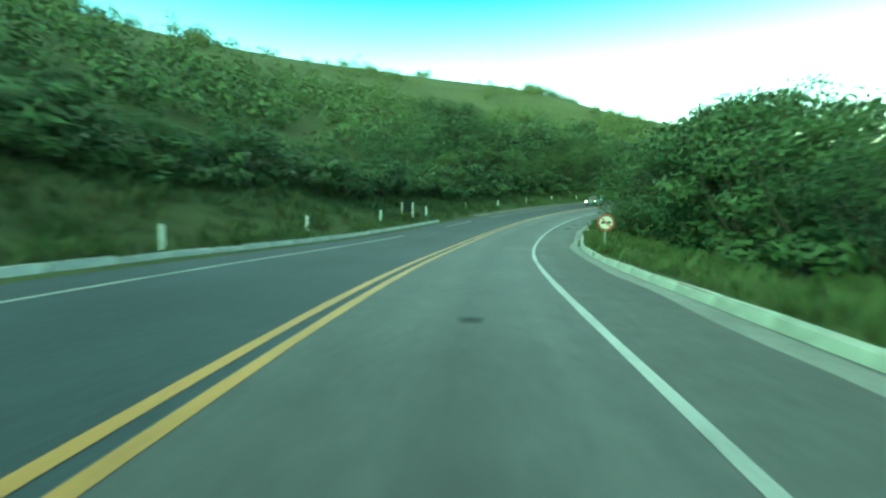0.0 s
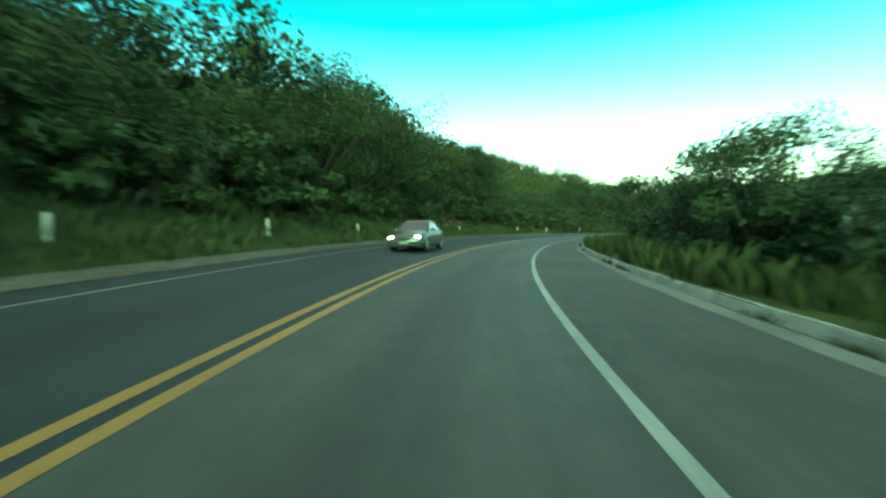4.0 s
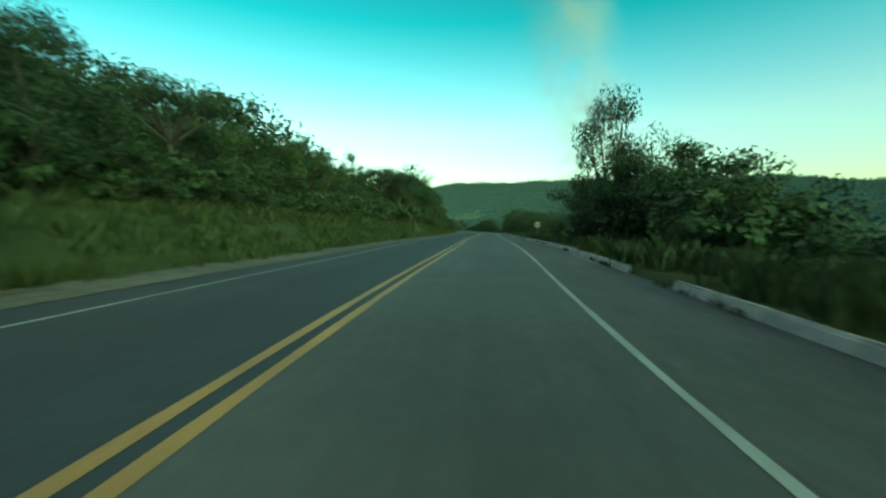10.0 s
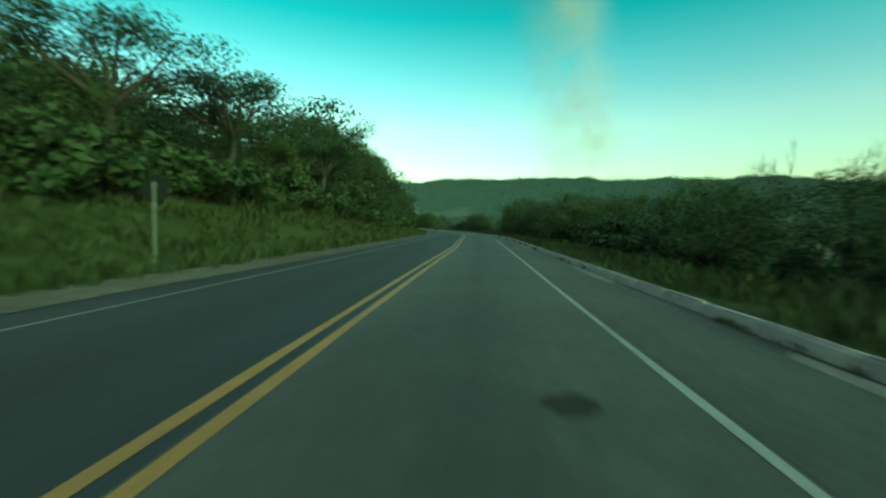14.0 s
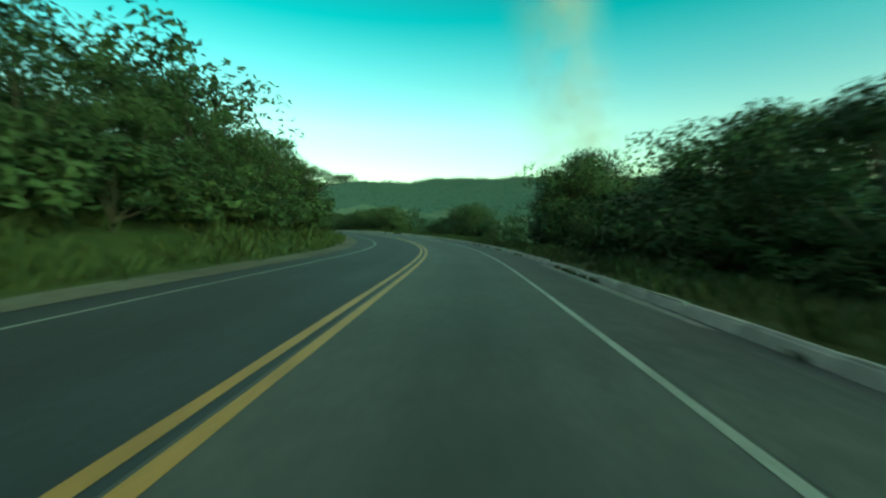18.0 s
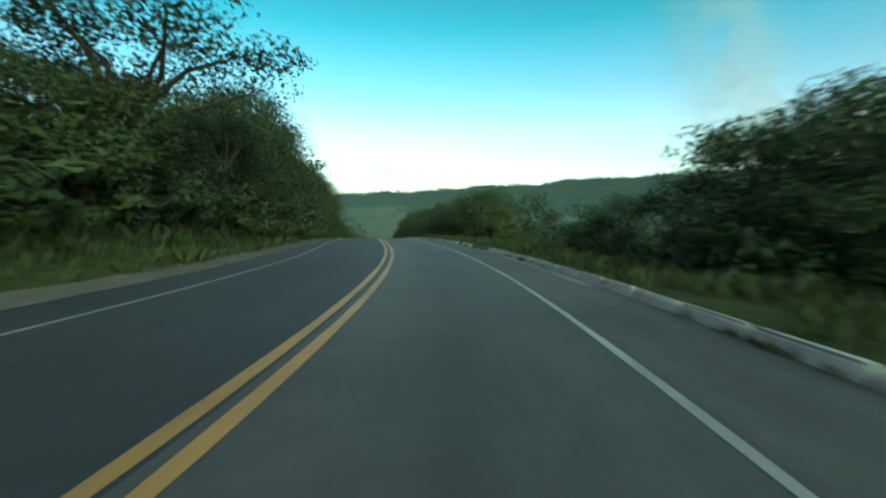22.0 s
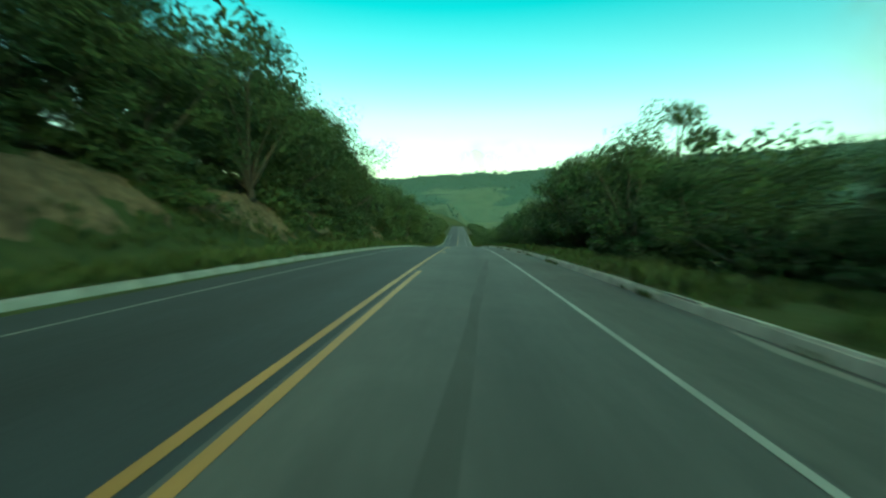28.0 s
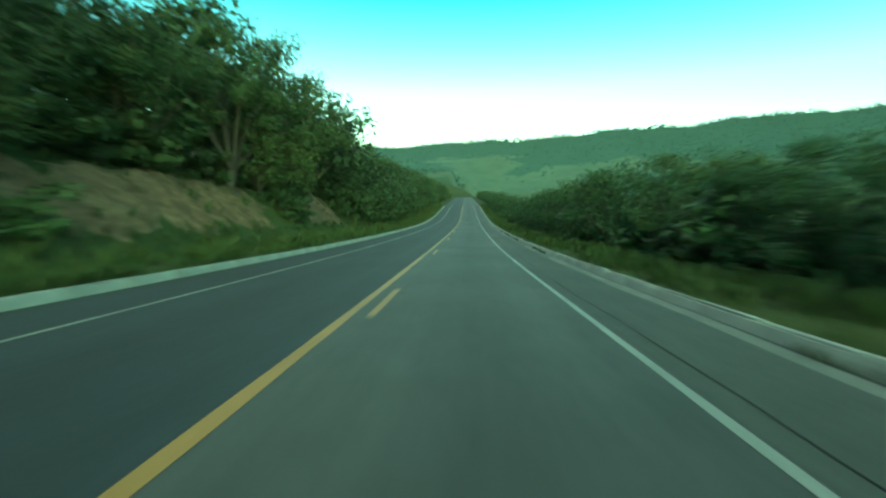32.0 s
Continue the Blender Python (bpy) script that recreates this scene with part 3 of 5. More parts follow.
KINDS = [tree_kind(*k[:8], flat=k[8], open_=k[9], label=k[10]) for k in SPECS]
SHRUBS = [
    tree_kind(11, 2.0, 1.25, 0.1, 14, 132, 0.073, LEAF_B, name="shrub", label="low tangled green shrub on the verge"),
    tree_kind(12, 2.6, 1.4, 0.1, 16, 132, 0.076, LEAF_A, name="shrub", label="dark leafy shrub under the trees"),
    tree_kind(13, 1.5, 1.2, 0.05, 12, 132, 0.064, LEAF_C, name="shrub", label="pale green bush in the long grass"),
]
NATIVE = [6.5, 7.5, 6.0, 7.0, 6.5, 5.5, 12.0, 11.0]
rnd = random.Random(5)
UNDERGROWTH = []    # bushes lost in the mass of the others
EARTH_AT = ((410, 422), (427, 436), (442, 448), (470, 480), (490.5, 499), (511, 530), (535, 545))


def bush(s, lat, size, wide, single):
    """One bush, either a thing of its own or one of the joined mass."""
    if lat < 0 and any(a < s < b for a, b in EARTH_AT):
        lat = -15.0 - rnd.uniform(0, 0.6)
    kind, m = rnd.randrange(3), spot(s, lat, rnd.uniform(0, 360), size, 0.1, wide)
    if single:
        copy_thing(SHRUBS[kind], m)
    else:
        UNDERGROWTH.append((kind, m))



BEHIND = []    # trees hidden behind the front rows: kind, place, turn and size


def plant_behind(kind, s, lat, top):
    base = float(relief(np.asarray(float(s)), np.asarray(float(lat))) + tilt(np.asarray(float(s)), np.asarray(float(lat))))
    BEHIND.append((kind, spot(s, lat, rnd.uniform(0, 360), max(top - base, 2.6) / NATIVE[kind] * 1.08, 0.1, rnd.uniform(0.95, 1.2))))


def plant(kind, s, lat, top, wide=1.0, keep=False):
    """Sets a tree whose top stands about top metres over the road beside it."""
    if s > 545:
        return plant_behind(kind, s, lat, top)
    base = float(relief(np.asarray(float(s)), np.asarray(float(lat))) + tilt(np.asarray(float(s)), np.asarray(float(lat))))
    if top - base > 8.0 and kind != 4 and not keep:
        kind = 6 + kind % 2
    size = max(top - base, 2.6) / NATIVE[kind] * 1.08
    copy_thing(KINDS[kind], spot(s, lat, rnd.uniform(0, 360), size, 0.1, wide * rnd.uniform(0.9, 1.15)))


# left side: front edge of the wood, and the height of its canopy over the road, along s
EDGE_L = ([0, 50, 62, 70, 100, 130, 150, 165, 178, 181, 187, 225, 240, 255, 268, 330, 345, 365, 395, 420, 480, 600, 780], [15, 13.5, 12, 10.8, 10.5, 11, 11.4, 10.2, 9.8, 14.5, 15.5, 15, 13.4, 11.8, 10.8, 10.4, 9.4, 9.7, 10.2, 13, 14.5, 12, 11])
TOP_L = np.array([(0, 5.2), (50, 5.2), (58, 5.0), (66, 5.0), (80, 6.7), (85, 7.9), (92, 11.0), (100, 12.0), (106, 12.6), (110, 11.6), (113, 12.0), (118, 14.0), (122, 13.5), (130, 14.5), (140, 14.0), (145, 12.3), (149, 13.8), (154, 12), (157, 9), (160, 7), (163, 5.9), (166, 7.2), (172, 6.9), (178, 6.6), (182, 7.6), (187, 7.8), (190, 9.6), (196, 9.1), (199, 8.6), (203, 10.2), (214, 11.0), (218, 10.8), (221, 10.0), (226, 9.0), (229, 8.3), (232, 9.0), (235, 7.8), (241, 8.6), (247, 9.3), (253, 9.3), (259, 9.3), (266, 12.6), (270, 11.0), (276, 10.9), (283, 11.2), (287, 11.0), (292, 10.0), (298, 10.8), (302, 11.2), (304, 8.6), (310, 9.2), (316, 9.8), (319, 9.4), (325, 8.9), (329, 8.2), (331, 7.0), (334, 7.1), (337, 7.2), (343, 7.2), (346, 8.2), (349, 9.8), (355, 11.4), (361, 12.4), (370, 13.6), (376, 12.6), (379, 11.2), (388, 11.0), (394, 11.8), (400, 13.0), (410, 14.5), (430, 15.5), (445, 16.5), (455, 13.5), (465, 14.6), (474, 14.6), (480, 12.8), (484, 13.6), (490, 14.0), (500, 13.4), (508, 13.8), (516, 13.6), (524, 13.6), (530, 15.0), (540, 15.6), (550, 14.4), (560, 12.4), (600, 10.0), (780, 7.0)]).T
s = 30.0
while s < 780:
    edge, top = np.interp(s, *EDGE_L), np.interp(s, *TOP_L)
    edge_here = max(edge, 16.0) if any(a < s < b for a, b in EARTH_AT) else edge
    plant(rnd.choice([0, 1, 2, 2, 3, 5]), s, -edge_here - rnd.uniform(0, 2.0), top * rnd.uniform(0.6, 0.95))
    if rnd.random() < 0.9:
        plant_behind(rnd.choice([0, 1, 1, 2, 3]), s + rnd.uniform(-1, 1), -edge - rnd.uniform(3.0, 6.0), (top + 0.8) * rnd.uniform(0.85, 1.08))
    if rnd.random() < (0.9 if s > 400 else 0.6):
        plant_behind(rnd.choice([0, 1, 2]), s + rnd.uniform(-1, 1), -edge - rnd.uniform(7, 12), (top + 2.2) * rnd.uniform(0.85, 1.05))
    if top > 9.5 and not any(a < s < b for a, b in EARTH_AT):
        plant_behind(rnd.choice([0, 2, 5]), s + rnd.uniform(-1, 1), -edge + rnd.uniform(0.0, 1.0), top * rnd.uniform(0.36, 0.5))
    if s > 460:
        plant_behind(1, s + rnd.uniform(-1, 1), -edge - rnd.uniform(12, 19), (top + 2.5) * rnd.uniform(0.85, 1.0))
    for k in range(2):
        bush(s + 1.8 * k + rnd.uniform(-0.9, 0.9), -edge + rnd.uniform(0.0, 1.5), rnd.uniform(0.75, 1.45), rnd.uniform(1.0, 1.4), k == 0 and s < 545)
    if not any(a < s < b for a, b in EARTH_AT):
        bush(s + rnd.uniform(-1.2, 1.2), -edge - rnd.uniform(0.2, 1.6), rnd.uniform(0.9, 1.5), 1.35, False)
    s += rnd.uniform(2.8, 4.2)

# right side: scrub and trees behind the kerb, with open stretches
TOP_R = np.array([(0, 3.5), (50, 3.9), (55, 4.7), (58, 5.8), (62, 6.8), (66, 7.3), (69, 5.8), (73, 5), (76, 4.6), (80, 3.6), (84, 3.0), (88, 2.8), (92, 2.8), (95, 2.9), (100, 3.4), (122, 3.5), (127, 4.8), (131, 5.2), (134, 5), (137, 4.4), (139, 3.9), (145, 3.2), (147, 2), (152, 2), (157, 2.8), (160, 3), (163, 2.5), (166, 3.5), (170, 4.3), (175, 4.7), (178, 4.4), (180, 2.2), (190, 2.0), (191.5, 3.2), (193, 4.6), (195, 5.2), (198, 5.8), (200, 5.4), (203, 4.6), (206, 4.2), (208.5, 5.4), (211, 5.6), (213, 4.6), (215, 2.6), (218.5, 2.5), (226, 2.7), (235, 3.1), (244, 3.5), (250, 3.2), (253, 3), (256, 4.0), (259, 4.9), (262, 4.4), (265, 2.9), (268, 2.7), (271, 4.2), (275, 4.2), (277, 3.6), (280, 4.7), (284, 5.4), (286, 5.4), (289, 4.6), (291, 3.9), (294, 3.7), (296, 4.6), (298, 5.7), (301, 6.4), (303, 5), (305, 3), (308, 2.6), (316, 2.5), (319, 2.6), (325, 3.5), (328, 4.7), (331, 3.6), (334, 3.7), (337, 2.3), (343, 1.8), (349, 1.7), (355, 3.2), (358, 4.9), (364, 5.2), (373, 4.8), (379, 5.4), (384, 5.2), (391, 5), (400, 4), (412, 3.4), (418, 3.6), (422, 4.5), (425, 6.6), (430, 7), (434, 6.4), (438, 5.6), (444, 5), (457, 5.2), (461, 5.2), (470, 4.6), (478, 4.2), (484, 4.8), (490, 5.2), (500, 4.4), (505, 3.8), (508, 3.4), (514, 4.2), (526, 4.5), (550, 4.7), (600, 4)]).T
s = 22.0
while s < 780:
    top = np.interp(s, *TOP_R)
    lat = rnd.uniform(9.4, 11.2) + (1.5 if top < 2.7 else 0) + float(np.interp(s, [62, 66, 120, 124, 150, 156, 184, 190], [1.0, 0, 0, 1.6, 1.6, 2.2, 2.2, 0]))
    if top > 2.7:
        plant(rnd.choice([0, 2, 2, 3, 5]), s, lat, top * rnd.uniform(0.8, 1.02), 1.1)
        if rnd.random() < 0.7:
            plant_behind(rnd.choice([0, 1, 2]), s, lat + rnd.uniform(2.5, 5), top * rnd.uniform(0.75, 1.0))
    else:
        bush(s, lat + rnd.uniform(1, 5), rnd.uniform(0.6, 1.0), 1.1, False)
        if rnd.random() < 0.6:
            plant_behind(rnd.choice([0, 2]), s, lat + rnd.uniform(9, 16), 1.8)
    for k in range(2 if top > 2.7 else 1):
        bush(s + 1.7 * k + rnd.uniform(-1, 1), lat - rnd.uniform(-0.6, 0.8), rnd.uniform(0.55, 1.0), rnd.uniform(1.0, 1.35), k == 0 and s < 520)
    if top > 3.2:
        bush(s + rnd.uniform(-1.2, 1.2), lat + rnd.uniform(0.0, 1.2), rnd.uniform(0.9, 1.3), 1.35, False)
    s += rnd.uniform(2.8, 4.4)

s = 404.0
while s < 560:
    if not any(a < s < b for a, b in EARTH_AT):
        bush(s, -rnd.uniform(11.4, 14.0), rnd.uniform(0.45, 0.9), 1.3, False)
    s += rnd.uniform(0.9, 1.8)

# trees that stand out over the rest: kind, s, lat, top over the road
for kind, s, lat, top in ((1, 201.5, 9.2, 8.8), (6, 101.0, -17.0, 15.2), (7, 105.5, -16.6, 14.4), (6, 97.0, -18.5, 15.2), (6, 359.0, -12.2, 14.0), (7, 365.0, -12.6, 14.4), (6, 371.0, -12.6, 14.4), (7, 353.5, -12.0, 12.0), (7, 461.5, -13.8, 15.6), (6, 454.0, -15.0, 15.4), (1, 178.5, 10.8, 6.0), (0, 459.0, 10.2, 5.2), (2, 462.0, 10.0, 5.3), (0, 464.5, 10.8, 5.2), (2, 208.0, 9.8, 4.7), (1, 301.5, 12.2, 6.8), (2, 299.5, 10.0, 6.6), (2, 66.0, 12.2, 6.2), (0, 61.0, 11.7, 6.4), (1, 64.0, 11.6, 6.8), (0, 434.5, 10.4, 6.7), (2, 437.0, 10.2, 6.3), (3, 428.0, 12.5, 8.0), (4, 405.0, 9.5, 5.2),
                           (2, 285.0, 10.5, 5.2), (3, 367.0, 9.2, 4.2), (2, 362.5, 11.4, 5.5), (2, 137.0, 9.4, 3.2), (0, 129.5, 9.6, 5.0), (0, 438.0, 9.8, 5.6),
                           (4, 196.0, -14.3, 8.3), (1, 195.7, -22.0, 12.6), (3, 229.7, -15.7, 10.7), (4, 237.0, -13.7, 9.4), (4, 244.0, -12.4, 9.2), (4, 255.0, -11.0, 7.8), (1, 189.0, -14.5, 8.6),
                           (4, 343.0, -9.2, 7.2), (4, 334.0, -9.4, 8.3), (0, 338.5, -9.6, 6.0), (2, 332.0, -9.8, 6.8), (2, 323.0, 9.8, 4.0), (2, 325.8, 10.2, 4.5), (0, 328.5, 10.6, 4.2), (4, 347.5, -11.0, 8.6), (1, 349.0, -9.6, 6.2), (0, 353.0, -9.8, 7.0), (2, 331.0, -11.2, 7.3), (0, 334.5, -10.6, 7.3), (0, 291.0, -12.4, 8.6), (4, 375.0, -10.5, 9.6), (4, 398.0, -10.5, 9.8), (1, 152.0, -13.5, 12.8), (1, 146.0, -14.0, 12.6), (0, 161.0, -13.5, 6.8), (1, 462.0, -15.0, 13.0), (3, 478.0, -15.0, 12.0), (1, 520.0, -15, 11.6), (1, 500.5, -14.6, 13.0), (0, 504.5, -15.4, 12.8), (3, 541.0, -14, 15.0), (3, 526.0, -13.5, 14.0), (3, 532.0, -13.0, 15.0), (6, 434.0, -13.5, 15.0), (7, 441.0, -14.0, 14.0), (6, 413.0, -15.4, 15.6), (7, 418.5, -16.0, 16.2), (6, 424.0, -15.6, 15.8), (7, 258.0, -16.0, 11.4), (6, 264.5, -15.0, 12.6), (7, 277.5, -14.0, 11.8), (2, 321.0, -11.4, 6.4), (2, 326.5, -11.0, 6.4), (6, 255.5, -14.0, 10.2), (6, 261.0, -13.6, 11.4), (7, 267.0, -13.0, 12.2), (0, 302.5, 11.2, 5.4), (2, 301.0, 10.6, 4.4), (2, 109.0, 10.2, 4.6), (0, 114.0, 11.0, 4.8), (2, 98.0, 14.0, 3.9), (0, 102.0, 15.0, 4.2)):
    plant(kind, s, lat, top, 0.62 if s in (178.5, 201.5, 229.7) else 1.4 if s == 334.0 else 1.0, True)

for k in range(7):
    plant_behind(k % 3, 171.0 + 1.3 * k, 10.6 + 0.7 * (k % 3), 3.6 + 0.15 * (k % 4))
for a, b in EARTH_AT:
    for k in range(int((b - a) / 1.6)):
        plant_behind(k % 3, a + 1.6 * k, -16.6 - 0.6 * (k % 2), 5.6 + 0.5 * (k % 3))
for k in range(6):
    plant_behind(2, 191.5 + 2.6 * k, 10.6 + 0.3 * (k % 2), 3.4 + 0.25 * (k % 3))


def wood_behind():
    """The rows of trees behind the front ones, as one mass of leaf sprays and limbs."""
    leaves, v, f = [], [], []
    for n, (kind, m) in enumerate(BEHIND):
        seed, height, spread, clear, clumps, per, leaf, mat, flat, open_, label = SPECS[kind]
        r = np.random.default_rng(900 + n)
        ang, lev = np.arange(clumps) * 2.4 + r.uniform(0, 0.6, clumps), r.uniform(0, 1, clumps)
        rad = spread * np.sqrt(r.uniform(0.08, 1, clumps)) * np.where(lev > 0.75, 0.6, 1.0) * (0.72 + 0.45 * r.uniform(0, 1, clumps))
        zz = clear + (height - clear) * (0.18 + 0.72 * lev)
        c = np.stack([np.cos(ang) * rad, np.sin(ang) * rad, zz], 1)
        q = leaf_tris(r, c, spread * r.uniform(0.28, 0.46, clumps), 40, leaf * 2.0)
        a = np.array(m)
        leaves.append(q @ a[:3, :3].T + a[:3, 3])
    ob = new("wood_behind", tris("wood_behind", np.concatenate(leaves), LEAF_A))
    tagged(ob, "dense rows of dark trees behind the roadside trees", "woodland", kind="stuff")


wood_behind()


def bare_tree(s, lat, top, seed, label):
    """A nearly leafless tree: a thin trunk that forks again and again."""
    r = random.Random(seed)
    thing = new("bare_tree")

    def grow(v, f, p, d, length, radius, depth):
        first, sides = len(v), 6 if depth < 2 else 4
        q = p + d * length
        m = d.to_track_quat("Z", "Y").to_matrix()
        for c, rad in ((p, radius), (q, radius * 0.66)):
            for a in range(sides):
                t = 2 * math.pi * a / sides
                v.append(tuple(c + m @ Vector((rad * math.cos(t), rad * math.sin(t), 0))))
        for a in range(sides):
            b = (a + 1) % sides
            f.append((first + a, first + b, first + sides + b, first + sides + a))
        return q

    def twigs(v, f, p, d, length, radius, depth):
        q = grow(v, f, p, d, length, radius, depth)
        if depth < 6:
            for k in range(3 if depth < 3 else 2):
                lean = Vector((r.uniform(-1, 1), r.uniform(-1, 1), r.uniform(-0.2, 0.7))) * 0.75
                twigs(v, f, q, (d + lean).normalized(), length * r.uniform(0.62, 0.9), radius * 0.62, depth + 1)

    v, f = [], []
    fork = grow(v, f, Vector((0, 0, -0.4)), Vector((0.05, 0.03, 1)).normalized(), 1.9, 0.10, 0)
    trunk = new("trunk", mesh_of("trunk", v, f, [BARK], smooth=True))
    trunk.parent = thing
    for k in range(3):
        v, f = [], []
        a = 2.1 * k + r.uniform(0, 0.6)
        twigs(v, f, fork, Vector((0.55 * math.cos(a), 0.55 * math.sin(a), 1)).normalized(), 1.15, 0.06, 1)
        limb = new("limb", mesh_of("limb", v, f, [BARK], smooth=True))
        limb.parent = thing
    base = float(relief(np.asarray(float(s)), np.asarray(float(lat))))
    thing.matrix_basis = spot(s, lat, 40.0 * seed, (top - base) / 5.6)
    return tagged(thing, label, "tree", "roadside trees")


bare_tree(205.0, 12.6, 7.6, 3, "nearly leafless grey tree with fine twigs")
bare_tree(236.0, 13.5, 4.6, 5, "dead bare tree standing over the valley scrub")


def undergrowth():
    leaves = []
    for n, (kind, m) in enumerate(UNDERGROWTH):
        r = np.random.default_rng(3000 + n)
        tall, spread, count = ((2.0, 1.25, 14), (2.6, 1.4, 16), (1.5, 1.2, 12))[kind]
        ang, rad = r.uniform(0, 6.28, count), spread * np.sqrt(r.uniform(0.05, 1, count))
        c = np.stack([np.cos(ang) * rad, np.sin(ang) * rad, tall * r.uniform(0.15, 0.85, count)], 1)
        a = np.array(m)
        leaves.append(leaf_tris(r, c, spread * r.uniform(0.28, 0.46, count), 56, 0.14) @ a[:3, :3].T + a[:3, 3])
    tagged(new("undergrowth", tris("undergrowth", np.concatenate(leaves), LEAF_B)), "tangled leafy undergrowth below the roadside trees", "undergrowth", kind="stuff")


undergrowth()
for ob in KINDS + SHRUBS:
    for o in (*ob.children_recursive, ob):
        bpy.data.objects.remove(o)


# ---- woods on the hillsides farther off, as one mass of leafy clumps ----
def far_wood(name, x, y, z, size, per, leaf, seed, label, mat=LEAF_FAR, lift=0.45):
    rng = np.random.default_rng(seed)
    c = np.stack([x, y, z + size * lift], 1)
    parts = []
    for k in range(3):
        off = rng.normal(0, 0.33, (len(x), 3)) * size[:, None] * np.array([1, 1, 1.0 if lift > 0.2 else 0.3])
        parts.append(leaf_tris(rng, c + off, size * 0.55, per, leaf))
    ob = new(name, tris(name, np.concatenate(parts), mat))
    return tagged(ob, label, "woodland", kind="stuff")


rng = np.random.default_rng(21)
ws, wl_ = rng.uniform(20, 330, 6000), -rng.uniform(0, 1, 6000) ** 1.2 * 260
q = along(ws, np.zeros_like(ws))
tx, ty = np.interp(ws, RS, RT[:, 0]), np.interp(ws, RS, RT[:, 1])
wx, wy = q[:, 0] + ty * wl_, q[:, 1] - tx * wl_
wz, s_, l_ = terrain(wx, wy)
keep = (l_ < -(np.interp(s_, *EDGE_L) + 12)) & (np.abs(l_) < 260)
patch = np.array([noise.noise((a / 28, b / 28, 1.7)) for a, b in zip(wx, wy)])
keep &= patch > np.interp(-l_, [30, 60, 110, 190], [-1.0, -0.14, 0.2, 0.3])
wx, wy, wz = wx[keep], wy[keep], wz[keep]
far_wood("hillside_wood", wx, wy, wz, rng.uniform(2.4, 4.6, len(wx)), 60, 0.29, 3, "dense dark green scrub wood covering the hillside", LEAF_HILL)

ws, wl_ = rng.uniform(60, 640, 2600), 16 + 144 * rng.uniform(0, 1, 2600) ** 1.3
q = along(ws, np.zeros_like(ws))
tx, ty = np.interp(ws, RS, RT[:, 0]), np.interp(ws, RS, RT[:, 1])
wx, wy = q[:, 0] + ty * wl_, q[:, 1] - tx * wl_
wz, s_, l_ = terrain(wx, wy)
patch = np.array([noise.noise((a / 40, b / 40, 5.2)) for a, b in zip(wx, wy)])
keep = (l_ > 17) & (patch > -0.15)
wx, wy, wz = wx[keep], wy[keep], wz[keep]
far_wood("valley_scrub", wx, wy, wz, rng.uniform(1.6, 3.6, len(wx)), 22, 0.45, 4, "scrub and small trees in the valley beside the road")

az, dist = rng.uniform(15, 125, 9000), 440 + 1000 * rng.uniform(0, 1, 9000) ** 0.8
wx, wy = CX + dist * np.sin(np.radians(az)), CY + dist * np.cos(np.radians(az))
wz, s_, l_ = terrain(wx, wy)
patch = np.array([noise.noise((a / 130, b / 130, 9.1)) for a, b in zip(wx, wy)])
hedge = np.array([abs(noise.noise((a / 90, b / 90, 2.3))) for a, b in zip(wx, wy)]) < 0.045    # lines of trees between the fields
keep = (np.abs(l_) > 60) & ((patch > 0.10) | hedge | (dist > PASTURE_TO(az) + 60 * patch))
wx, wy, wz, dist = wx[keep], wy[keep], wz[keep], dist[keep]
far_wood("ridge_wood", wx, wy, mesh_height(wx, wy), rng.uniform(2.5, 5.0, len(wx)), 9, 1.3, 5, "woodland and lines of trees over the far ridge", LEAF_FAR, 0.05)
az = np.cumsum(rng.uniform(0.08, 0.42, 480)) + 8
reach = np.arange(950, 1750, 15.0)
crest = np.array([[mesh_height(CX + d * math.sin(a), CY + d * math.cos(a)) / d for d in reach] for a in np.radians(az)])
dist = reach[crest.argmax(1)] - 8
wx, wy = CX + dist * np.sin(np.radians(az)), CY + dist * np.cos(np.radians(az))
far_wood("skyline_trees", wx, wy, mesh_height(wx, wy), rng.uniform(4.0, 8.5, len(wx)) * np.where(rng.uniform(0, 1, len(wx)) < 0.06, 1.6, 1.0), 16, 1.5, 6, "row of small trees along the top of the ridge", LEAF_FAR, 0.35)


